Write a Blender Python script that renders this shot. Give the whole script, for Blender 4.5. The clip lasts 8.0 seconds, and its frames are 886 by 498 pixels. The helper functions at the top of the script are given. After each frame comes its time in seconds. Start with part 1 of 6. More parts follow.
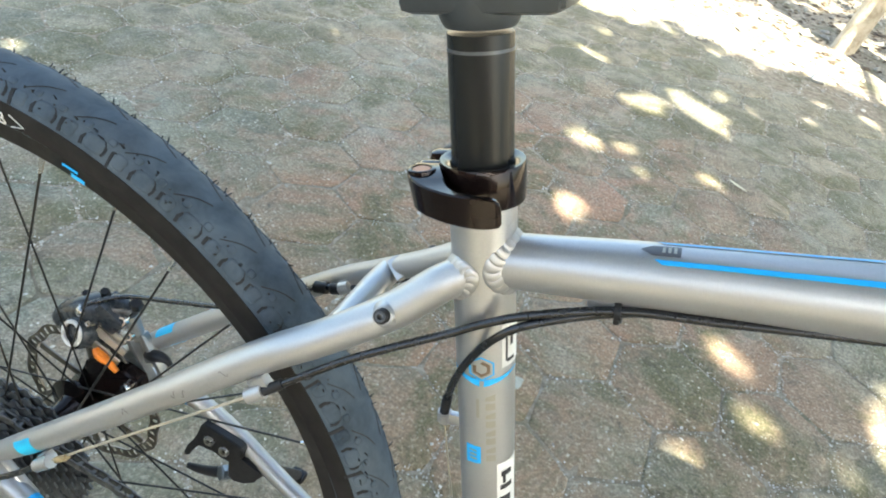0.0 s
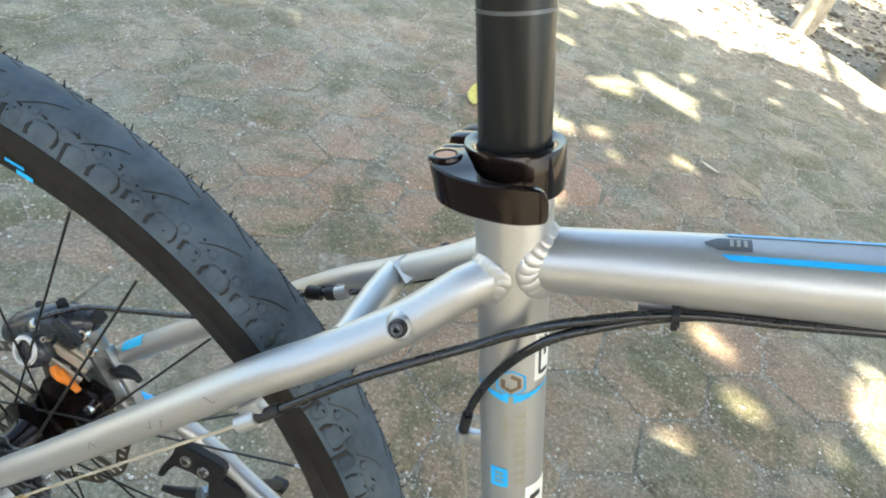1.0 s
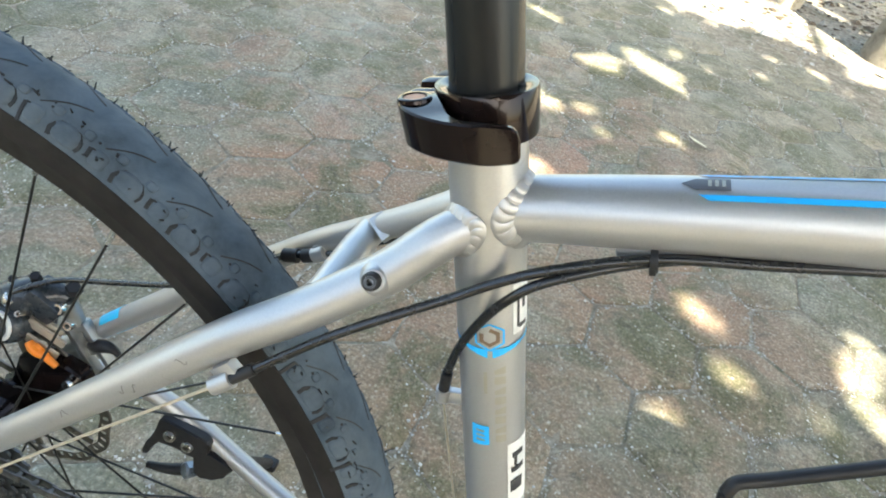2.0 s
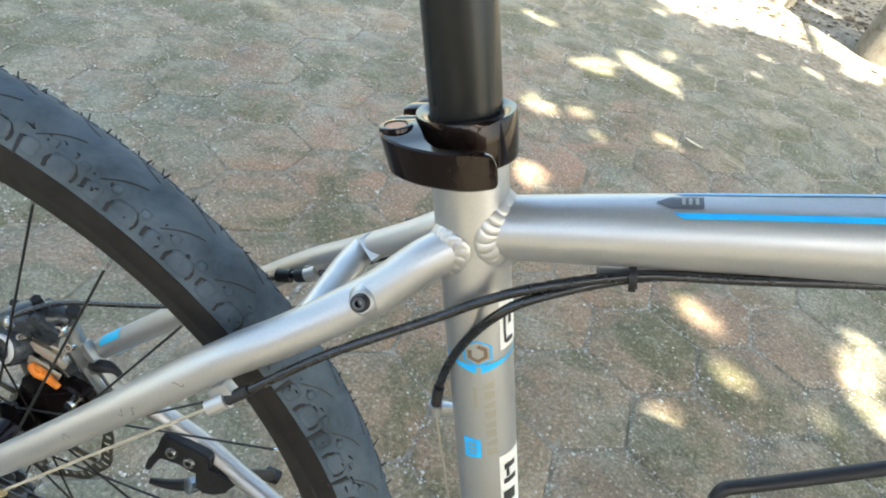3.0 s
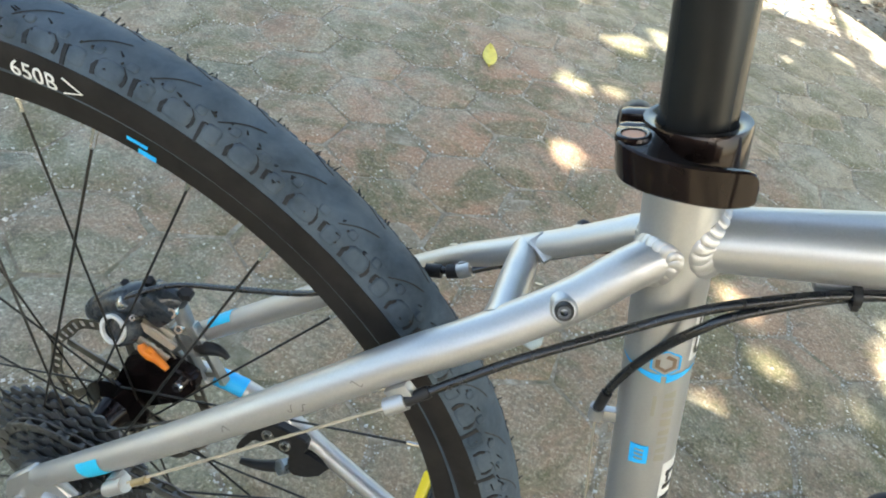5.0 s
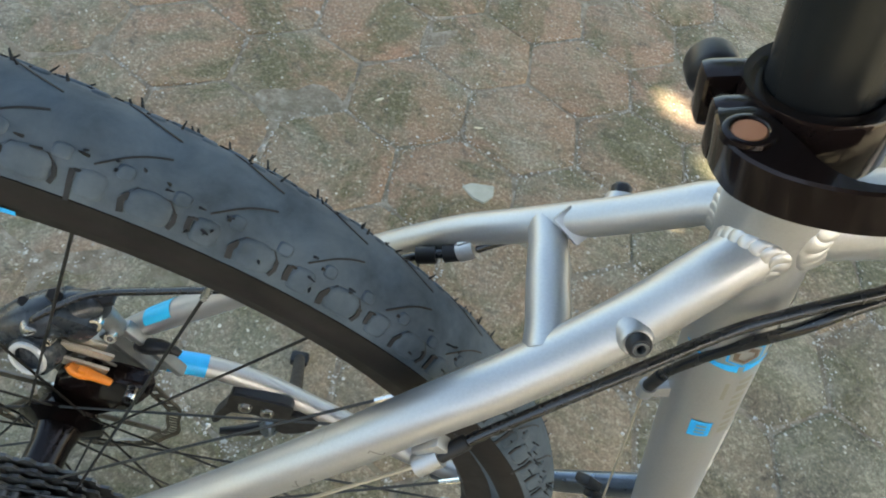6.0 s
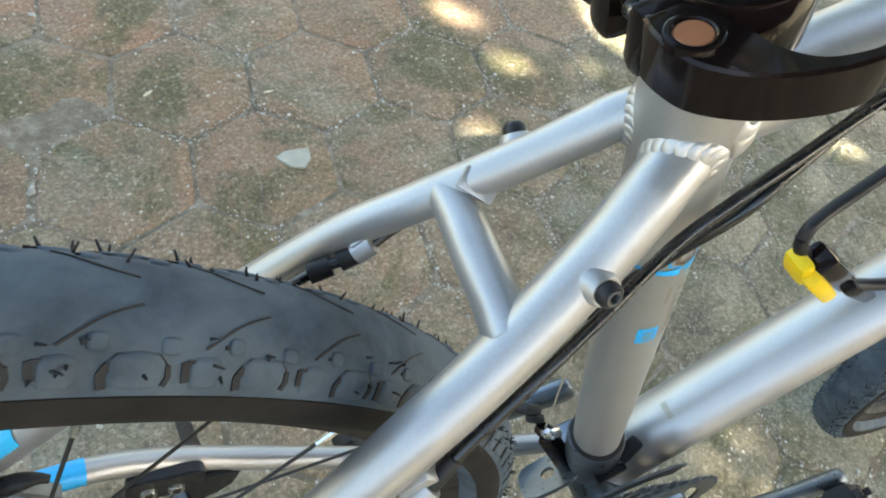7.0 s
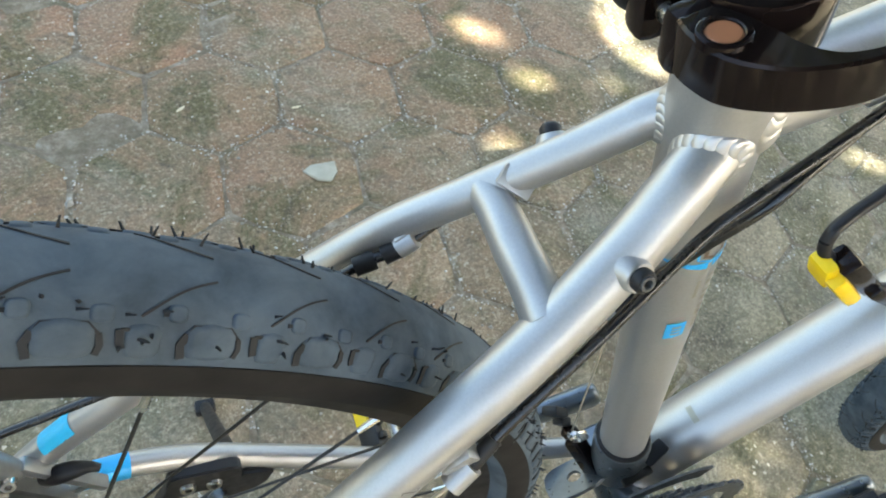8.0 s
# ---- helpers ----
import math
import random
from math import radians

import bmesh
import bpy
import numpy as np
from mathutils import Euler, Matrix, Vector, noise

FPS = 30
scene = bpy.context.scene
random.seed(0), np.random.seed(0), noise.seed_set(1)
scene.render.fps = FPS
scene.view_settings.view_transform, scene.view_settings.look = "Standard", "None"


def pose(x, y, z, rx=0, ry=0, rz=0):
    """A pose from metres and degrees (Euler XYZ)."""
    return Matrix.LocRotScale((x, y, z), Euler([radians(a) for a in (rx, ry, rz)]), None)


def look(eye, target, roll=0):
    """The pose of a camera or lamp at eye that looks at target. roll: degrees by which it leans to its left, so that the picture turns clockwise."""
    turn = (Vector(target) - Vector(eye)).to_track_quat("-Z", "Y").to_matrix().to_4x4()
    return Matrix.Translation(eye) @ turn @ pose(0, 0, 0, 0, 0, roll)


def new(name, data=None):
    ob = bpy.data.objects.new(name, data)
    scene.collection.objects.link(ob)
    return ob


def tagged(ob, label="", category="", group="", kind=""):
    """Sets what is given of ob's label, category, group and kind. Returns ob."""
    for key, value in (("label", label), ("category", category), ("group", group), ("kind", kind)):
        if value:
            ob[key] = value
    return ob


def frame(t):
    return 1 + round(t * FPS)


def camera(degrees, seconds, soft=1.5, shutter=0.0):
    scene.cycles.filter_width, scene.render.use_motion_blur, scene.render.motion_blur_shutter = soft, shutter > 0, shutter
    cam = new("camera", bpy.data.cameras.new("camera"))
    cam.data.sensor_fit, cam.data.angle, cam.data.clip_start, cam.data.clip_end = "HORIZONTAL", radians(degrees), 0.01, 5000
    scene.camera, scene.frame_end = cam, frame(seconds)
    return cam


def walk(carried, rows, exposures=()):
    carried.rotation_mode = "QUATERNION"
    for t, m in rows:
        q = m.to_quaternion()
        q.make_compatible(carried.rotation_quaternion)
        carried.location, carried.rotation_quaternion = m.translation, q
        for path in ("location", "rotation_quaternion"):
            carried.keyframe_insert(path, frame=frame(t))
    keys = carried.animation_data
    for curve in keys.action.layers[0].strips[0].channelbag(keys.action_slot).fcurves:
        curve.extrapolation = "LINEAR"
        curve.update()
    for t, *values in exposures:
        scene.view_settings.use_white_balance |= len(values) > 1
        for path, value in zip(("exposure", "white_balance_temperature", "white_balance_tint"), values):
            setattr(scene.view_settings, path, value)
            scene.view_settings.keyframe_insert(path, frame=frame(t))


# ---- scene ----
cam = camera(68.2, 8.0, soft=1.9)
PATH = [
    (0, (0.0276, -0.2678, 0.9114), (-0.1631, 0.4926, 0.2905), 14.04),
    (0.5, (-0.0035, -0.2445, 0.8891), (-0.1662, 0.5137, 0.2578), 15.03),
    (1, (-0.0088, -0.2371, 0.8793), (-0.1421, 0.5328, 0.2552), 15.05),
    (1.5, (-0.0049, -0.2378, 0.8657), (-0.1151, 0.5266, 0.2305), 15.45),
    (1.7, (-0.0013, -0.2378, 0.8624), (-0.1118, 0.5244, 0.2246), 15.37),
    (2.8, (0.0081, -0.2368, 0.8753), (-0.1124, 0.5257, 0.2397), 12.87),
    (3, (0.0086, -0.2376, 0.8767), (-0.1099, 0.5266, 0.2428), 13.15),
    (3.5, (0.0118, -0.2327, 0.8797), (-0.1006, 0.5353, 0.2493), 12.95),
    (4, (-0.0073, -0.2439, 0.8812), (-0.1501, 0.5173, 0.2486), 12.13),
    (4.5, (-0.0433, -0.2549, 0.8749), (-0.1828, 0.5011, 0.2354), 14.04),
    (4.7, (-0.0609, -0.2567, 0.8707), (-0.1943, 0.4972, 0.2274), 14.97),
    (5.8, (-0.1374, -0.1723, 0.8553), (-0.0750, 0.4362, 0.0641), 17.88),
    (6, (-0.1471, -0.1397, 0.8518), (-0.0530, 0.4207, 0.0289), 18.62),
    (6.5, (-0.1725, -0.0998, 0.8288), (0.0505, 0.3963, -0.0103), 20.79),
    (7, (-0.1693, -0.0976, 0.8246), (0.1776, 0.3559, 0.0037), 21.46),
    (7.5, (-0.1789, -0.1034, 0.8335), (0.1556, 0.3916, 0.0316), 18.20),
    (7.8, (-0.1840, -0.1033, 0.8351), (0.1421, 0.3944, 0.0314), 17.77),
    (8, (-0.1842, -0.1098, 0.8301), (0.1420, 0.3747, 0.0185), 18.81),
]
walk(cam, [(t, look(eye, target, roll)) for t, eye, target, roll in PATH], [(0.0, 2.95, 7100, 2), (4.7, 2.88, 7100, 2), (6.0, 2.70, 7500, 2), (6.5, 2.70, 7500, 2), (7.0, 2.90, 7500, 2), (8.0, 2.92, 7500, 2)])

# ---- light ----
SUN_AZ, SUN_EL = radians(-50.0), radians(44.0)      # towards the sun, from +x to +y
sun_dir = Vector((math.cos(SUN_AZ) * math.cos(SUN_EL), math.sin(SUN_AZ) * math.cos(SUN_EL), math.sin(SUN_EL)))
world = bpy.data.worlds.new("sky")
scene.world = world
world.use_nodes = True
sky = world.node_tree.nodes.new("ShaderNodeTexSky")
sky.sky_type, sky.sun_disc = "NISHITA", False
sky.sun_elevation, sky.sun_rotation = SUN_EL, math.pi / 2 - SUN_AZ
sky.dust_density = 3.0
world.node_tree.nodes["Background"].inputs["Strength"].default_value = 0.11
world.node_tree.links.new(sky.outputs[0], world.node_tree.nodes["Background"].inputs["Color"])
sun = new("sun", bpy.data.lights.new("sun", "SUN"))
sun.data.energy, sun.data.angle, sun.data.color = 5.0, radians(0.5), (1.0, 0.955, 0.90)
sun.matrix_world = look(sun_dir * 30, (0, 0, 0))


# ---- materials ----
class Mat:
    """Small builder for node materials."""

    def __init__(self, name, rough=0.5, metal=0.0, **more):
        self.m = bpy.data.materials.new(name)
        self.m.use_nodes = True
        self.t = self.m.node_tree
        self.b = self.t.nodes["Principled BSDF"]
        self.b.inputs["Roughness"].default_value = rough
        self.b.inputs["Metallic"].default_value = metal
        for k, v in more.items():
            self.b.inputs[k.replace("_", " ")].default_value = v
        co = self.t.nodes.new("ShaderNodeTexCoord")
        self.obj = co.outputs["Object"]
        geo = self.t.nodes.new("ShaderNodeNewGeometry")
        self.pos = geo.outputs["Position"]
        self.island = geo.outputs["Random Per Island"]
        self.rand = self.t.nodes.new("ShaderNodeObjectInfo").outputs["Random"]

    def link(self, a, b):
        self.t.links.new(a, b)
        return self

    def noise(self, scale, detail=4.0, rough=0.55, at=None, distort=0.0):
        n = self.t.nodes.new("ShaderNodeTexNoise")
        n.inputs["Scale"].default_value, n.inputs["Detail"].default_value = scale, detail
        n.inputs["Roughness"].default_value, n.inputs["Distortion"].default_value = rough, distort
        self.link(at or self.pos, n.inputs["Vector"])
        return n.outputs[0]

    def cells(self, scale, out="Distance", feature="F1", at=None):
        n = self.t.nodes.new("ShaderNodeTexVoronoi")
        n.feature = feature
        n.inputs["Scale"].default_value = scale
        self.link(at or self.pos, n.inputs["Vector"])
        return n.outputs[out]

    def ramp(self, fac, stops):
        n = self.t.nodes.new("ShaderNodeValToRGB")
        el = n.color_ramp.elements
        while len(el) < len(stops):
            el.new(0.5)
        for e, (p, c) in zip(el, stops):
            e.position = p
            e.color = (*c, 1) if isinstance(c, tuple) else (c, c, c, 1)
        self.link(fac, n.inputs[0])
        return n.outputs[0]

    def mix(self, fac, a, b, mode="MIX"):
        n = self.t.nodes.new("ShaderNodeMix")
        n.data_type, n.blend_type = "RGBA", mode
        for sock, v in ((n.inputs[0], fac), (n.inputs[6], a), (n.inputs[7], b)):
            if isinstance(v, tuple):
                sock.default_value = (*v, 1)
            elif isinstance(v, (int, float)):
                sock.default_value = v
            else:
                self.link(v, sock)
        return n.outputs[2]

    def math(self, op, a, b=0.0):
        n = self.t.nodes.new("ShaderNodeMath")
        n.operation = op
        for sock, v in ((n.inputs[0], a), (n.inputs[1], b)):
            if isinstance(v, (int, float)):
                sock.default_value = v
            else:
                self.link(v, sock)
        return n.outputs[0]

    def near(self, at, radius):
        """1 at a place of the ground, falling to 0 at the radius."""
        d = self.t.nodes.new("ShaderNodeVectorMath")
        d.operation = "DISTANCE"
        self.link(self.pos, d.inputs[0])
        d.inputs[1].default_value = (at[0], at[1], 0.0)
        return self.ramp(self.math("DIVIDE", d.outputs["Value"], radius), [(0.25, 1.0), (1.0, 0.0)])

    def color(self, v):
        if isinstance(v, tuple):
            self.b.inputs["Base Color"].default_value = (*v, 1)
        else:
            self.link(v, self.b.inputs["Base Color"])
        return self

    def roughness(self, v):
        return self.link(v, self.b.inputs["Roughness"])

    def bump(self, height, strength=0.3, distance=0.001):
        n = self.t.nodes.new("ShaderNodeBump")
        n.inputs["Strength"].default_value, n.inputs["Distance"].default_value = strength, distance
        self.link(height, n.inputs["Height"])
        self.link(n.outputs[0], self.b.inputs["Normal"])
        return self


def worn(name, base, rough, metal=0.0, vary=0.12, scale=35.0, bump=0.08, **more):
    """A plain finish with fine mottling, dust and uneven gloss."""
    m = Mat(name, rough, metal, **more)
    low = tuple(c * (1 - vary) for c in base)
    high = tuple(min(1, c * (1 + vary)) for c in base)
    m.color(m.ramp(m.noise(scale, 5), [(0.3, low), (0.7, high)]))
    m.roughness(m.ramp(m.noise(scale * 2.7, 4), [(0.3, max(0.02, rough - 0.07)), (0.75, min(1, rough + 0.1))]))
    return m.bump(m.noise(scale * 14, 3), bump, 0.0004).m


def silver_paint():
    m = Mat("satin_silver_paint", 0.38, 0.70, Coat_Weight=0.05, Coat_Roughness=0.25)
    grain = m.ramp(m.noise(900, 2), [(0.3, (0.415, 0.417, 0.420)), (0.7, (0.450, 0.452, 0.455))])
    dust = m.ramp(m.noise(22, 5, 0.6), [(0.45, 0.0), (0.75, 0.35)])
    c = m.mix(dust, grain, (0.40, 0.392, 0.38))
    scuff = m.ramp(m.noise(70, 4, 0.7, distort=1.5), [(0.66, 0.0), (0.74, 0.30)])
    m.color(m.mix(scuff, c, (0.30, 0.28, 0.25)))
    m.roughness(m.ramp(m.noise(30, 5), [(0.3, 0.35), (0.7, 0.43)]))
    return m.bump(m.noise(500, 2), 0.04, 0.0003).m


def smooth_black():
    """Satin black anodising with faint smears."""
    m = Mat("satin_black_post", 0.27, 0.0, Specular_IOR_Level=0.22)
    m.color(m.ramp(m.noise(18, 4), [(0.3, (0.010, 0.011, 0.0115)), (0.7, (0.016, 0.017, 0.0175))]))
    return m.m


def tyre_rubber():
    m = Mat("dusty_black_rubber", 0.74, Specular_IOR_Level=0.35)
    base = m.ramp(m.noise(34, 7, 0.65, distort=0.4), [(0.34, (0.021, 0.037, 0.056)), (0.66, (0.068, 0.098, 0.132))])
    dust = m.ramp(m.noise(16, 7, 0.7), [(0.44, 0.0), (0.70, 0.6)])
    m.color(m.mix(dust, base, (0.092, 0.114, 0.133)))
    return m.bump(m.noise(260, 4), 0.25, 0.0006).m


def clean_rubber():
    m = Mat("clean_black_rubber", 0.66, Specular_IOR_Level=0.12)
    m.color(m.ramp(m.noise(40, 5, 0.6), [(0.3, (0.013, 0.012, 0.012)), (0.7, (0.025, 0.023, 0.022))]))
    return m.bump(m.noise(260, 4), 0.2, 0.0005).m


def paver_material(random):
    m = Mat("weathered_paver" if random else "weathered_paver_far", 0.86)
    tone = m.rand if random else m.island
    body = m.ramp(tone, [(0.0, (0.180, 0.174, 0.130)), (0.3, (0.255, 0.226, 0.168)), (0.6, (0.210, 0.200, 0.150)), (1.0, (0.285, 0.240, 0.178))])
    grime = m.ramp(m.noise(9.0, 9, 0.72, distort=0.6), [(0.30, 0.30), (0.50, 0.90), (0.70, 1.42)])
    c = m.mix(1.0, body, grime, "MULTIPLY")
    red = m.ramp(m.noise(3.4, 7, 0.68, distort=0.9), [(0.44, 0.0), (0.58, 0.92)])
    red = m.math("MULTIPLY", red, m.near((-0.25, 1.00), 1.25))
    # greener pavers on the left, with the blue skylight there mixed into the colour
    cool_cast = m.math("MULTIPLY", m.near((-1.45, -0.10), 1.55), m.ramp(m.noise(5.0, 6, 0.65), [(0.35, 0.6), (0.6, 1.0)]))
    c = m.mix(cool_cast, c, (0.160, 0.195, 0.165))
    c = m.mix(red, c, (0.320, 0.178, 0.122))
    warm = m.math("MULTIPLY", m.near((0.02, 1.25), 0.75), m.ramp(m.noise(6.0, 7, 0.7, distort=0.6), [(0.40, 0.04), (0.60, 0.78)]))
    c = m.mix(warm, c, (0.320, 0.198, 0.145))
    brown = m.math("MULTIPLY", m.near((-0.15, 0.62), 0.85), m.ramp(m.noise(8.0, 7, 0.7, distort=0.6), [(0.36, 0.35), (0.60, 0.88)]))
    c = m.mix(brown, c, (0.275, 0.186, 0.122))
    moss = m.ramp(m.noise(4.2, 9, 0.74, distort=0.8), [(0.47, 0.0), (0.59, 0.9)])
    c = m.mix(moss, c, (0.112, 0.106, 0.054))
    wash = m.ramp(m.noise(2.1, 7, 0.70), [(0.50, 0.0), (0.68, 0.65)])
    c = m.mix(wash, c, (0.33, 0.325, 0.285))
    stain = m.ramp(m.noise(19.0, 8, 0.74, distort=1.4), [(0.53, 0.0), (0.65, 0.62)])
    c = m.mix(stain, c, (0.085, 0.076, 0.060))
    sand = m.ramp(m.noise(75, 7, 0.8), [(0.52, 0.0), (0.68, 0.55)])
    c = m.mix(sand, c, (0.40, 0.365, 0.30))
    crumb = m.ramp(m.noise(150, 7, 0.9), [(0.36, 0.50), (0.50, 0.98), (0.64, 1.50)])
    c = m.mix(1.0, c, crumb, "MULTIPLY")
    pit = m.ramp(m.cells(170), [(0.06, 0.48), (0.18, 1.0)])
    c = m.mix(1.0, c, pit, "MULTIPLY")
    speck = m.math("MULTIPLY", m.ramp(m.cells(240, "Color"), [(0.88, 0.0), (0.92, 0.9)]), m.ramp(m.noise(7.0, 6, 0.7), [(0.48, 0.08), (0.62, 1.0)]))
    c = m.mix(speck, c, (0.66, 0.63, 0.56))
    c = m.mix(1.0, c, (1.03, 1.0, 0.92), "MULTIPLY")
    m.color(c)
    height = m.math("ADD", m.noise(60, 7, 0.7), m.math("MULTIPLY", m.noise(8, 4), 1.6))
    return m.bump(height, 0.6, 0.005).m


def soil_material():
    m = Mat("sandy_joint_soil", 0.95)
    c = m.ramp(m.noise(34, 8, 0.75), [(0.3, (0.135, 0.108, 0.075)), (0.5, (0.27, 0.225, 0.165)), (0.68, (0.46, 0.41, 0.33))])
    moss = m.ramp(m.noise(6, 6), [(0.5, 0.0), (0.66, 0.6)])
    m.color(m.mix(moss, c, (0.085, 0.095, 0.045)))
    return m.bump(m.noise(90, 7, 0.75), 0.9, 0.01).m


def bark_material(name, k):
    m = Mat(name, 0.9)
    m.color(m.ramp(m.noise(16, 6, 0.65, distort=0.8), [(0.3, (0.24 * k, 0.19 * k, 0.13 * k)), (0.5, (0.46 * k, 0.40 * k, 0.30 * k)), (0.75, (0.60 * k, 0.54 * k, 0.42 * k))]))
    return m.bump(m.noise(40, 6, 0.7), 0.8, 0.01).m


def leaf_material():
    m = Mat("green_leaf", 0.5)
    m.color(m.ramp(m.island, [(0.0, (0.035, 0.075, 0.018)), (0.6, (0.06, 0.11, 0.03)), (1.0, (0.10, 0.14, 0.04))]))
    return m.m


SILVER = silver_paint()
WELD = worn("painted_weld_metal", (0.47, 0.465, 0.46), 0.42, 0.7, 0.06, 120)
ALLOY = worn("polished_alloy", (0.66, 0.65, 0.63), 0.22, 1.0, 0.08, 60)
STEEL = worn("brushed_steel", (0.50, 0.49, 0.47), 0.30, 1.0, 0.15, 90)
DARKSTEEL = worn("oily_dark_steel", (0.085, 0.092, 0.100), 0.42, 0.6, 0.3, 120)
GLOSSBLACK = worn("glossy_black_anodised_metal", (0.014, 0.009, 0.0085), 0.11, 0.4, 0.15, 40, 0.02, Coat_Weight=0.1, Coat_Roughness=0.05, IOR=1.45, Specular_IOR_Level=0.25)
POSTBLACK = smooth_black()
BLACKPLASTIC = worn("black_plastic", (0.016, 0.016, 0.018), 0.42, 0.0, 0.2, 60, Specular_IOR_Level=0.3)
CALIPER = worn("black_cast_caliper", (0.022, 0.028, 0.036), 0.28, 0.0, 0.3, 70, 0.05, Coat_Weight=0.12, Coat_Roughness=0.1, Specular_IOR_Level=0.35)
CABLE = worn("black_cable_housing", (0.009, 0.010, 0.013), 0.24, 0.0, 0.2, 60, 0.0, Specular_IOR_Level=0.6)
RUBBER = tyre_rubber()
CLEANRUBBER = clean_rubber()
# black of the hairs and of lines that paint shade round the blocks
SHADEHAIR = worn("dark_tread_shade_and_hair", (0.013, 0.015, 0.018), 0.6, 0.0, 0.3, 90, Specular_IOR_Level=0.3)
# black that stands for the shade inside sipes and bolt sockets
HOLLOWSHADE = worn("black_hollow_shade", (0.014, 0.014, 0.015), 0.7, 0.0, 0.3, 90)
RIMBLACK = worn("dusty_black_rim", (0.022, 0.020, 0.019), 0.5, 0.1, 0.25, 30, Specular_IOR_Level=0.15)
CHAINSTEEL = worn("oily_chain_steel", (0.17, 0.163, 0.155), 0.34, 0.85, 0.3, 120)
DISCSTEEL = worn("browned_disc_steel", (0.20, 0.175, 0.145), 0.34, 0.9, 0.25, 90)
SPOKE = worn("black_spoke", (0.035, 0.034, 0.033), 0.35, 0.7, 0.2, 60)
BLUE = worn("cyan_blue_decal", (0.008, 0.40, 0.84), 0.38, 0.0, 0.07, 60, 0.02)
CYAN = worn("bright_cyan_decal", (0.008, 0.50, 0.80), 0.38, 0.0, 0.07, 60, 0.02)
WHITE = worn("white_sticker", (0.74, 0.74, 0.72), 0.45, 0.0, 0.05, 60, 0.02)
INK = worn("black_print", (0.03, 0.03, 0.032), 0.5, 0.0, 0.1, 60, 0.02)
SCUFF = worn("grey_scratch", (0.20, 0.195, 0.19), 0.6, 0.2, 0.2, 90, 0.02)
LABELGREY = worn("grey_label_print", (0.11, 0.11, 0.115), 0.4, 0.4, 0.1, 60, 0.02)
FAINT = worn("faint_olive_print", (0.36, 0.345, 0.29), 0.42, 0.4, 0.06, 60, 0.02)
BROWN = worn("bronze_emblem", (0.20, 0.14, 0.10), 0.4, 0.4, 0.1, 60, 0.02)
COPPER = worn("copper_pivot_pin", (0.42, 0.17, 0.085), 0.42, 0.25, 0.1, 60, 0.02)
TANCAP = worn("tan_end_cap", (0.34, 0.26, 0.14), 0.4, 0.3, 0.1, 60, 0.02)
ORANGE = worn("orange_clip", (0.75, 0.21, 0.02), 0.45, 0.0, 0.08, 60, 0.02)
YELLOW = worn("yellow_plastic", (0.85, 0.58, 0.01), 0.4, 0.0, 0.05, 60, 0.02)
CABLEWIRE = worn("tan_steel_wire", (0.50, 0.44, 0.34), 0.45, 0.4, 0.1, 60, 0.02)
PALECAST = worn("pale_cast_alloy", (0.62, 0.62, 0.61), 0.5, 0.3, 0.08, 80)
GREYCAST = worn("grey_cast_alloy", (0.30, 0.315, 0.325), 0.36, 0.7, 0.15, 80)
PADPLATE = worn("beige_plated_steel", (0.46, 0.41, 0.34), 0.42, 0.5, 0.15, 90)
HEADGREY = worn("dark_slate_alloy", (0.045, 0.053, 0.060), 0.42, 0.3, 0.15, 60)
GREYMETAL = worn("blue_grey_alloy", (0.17, 0.20, 0.235), 0.32, 0.8, 0.15, 60)
PAVER, PAVERFAR, SOIL, BARK, LEAF = paver_material(True), paver_material(False), soil_material(), bark_material("pale_bark", 1.0), leaf_material()
TANBARK = bark_material("tan_bark", 0.33)


# ---- mesh helpers ----
def finish(name, bm, material, parent=None, label="", smooth=40.0, shift=None):
    """Links a bmesh as one mesh object under a thing or a part."""
    bmesh.ops.recalc_face_normals(bm, faces=bm.faces[:])
    me = bpy.data.meshes.new(name)
    bm.to_mesh(me)
    bm.free()
    if shift is not None:
        me.transform(shift)
    me.materials.append(material)
    if smooth:
        me.shade_smooth()
        me.set_sharp_from_angle(angle=radians(smooth))
    ob = new(name, me)
    ob.parent = parent
    return tagged(ob, label=label)


def spline(pts, n):
    """Catmull-Rom through rows of any width, n samples a span."""
    p = np.array([pts[0]] + list(pts) + [pts[-1]], float)
    p[0], p[-1] = 2 * p[1] - p[2], 2 * p[-2] - p[-3]
    out = []
    for i in range(1, len(p) - 2):
        for k in range(n):
            u = k / n
            a, b, c, d = p[i - 1], p[i], p[i + 1], p[i + 2]
            out.append(0.5 * (2 * b + (c - a) * u + (2 * a - 5 * b + 4 * c - d) * u * u + (3 * b - a - 3 * c + d) * u ** 3))
    out.append(p[-2])
    return np.array(out)


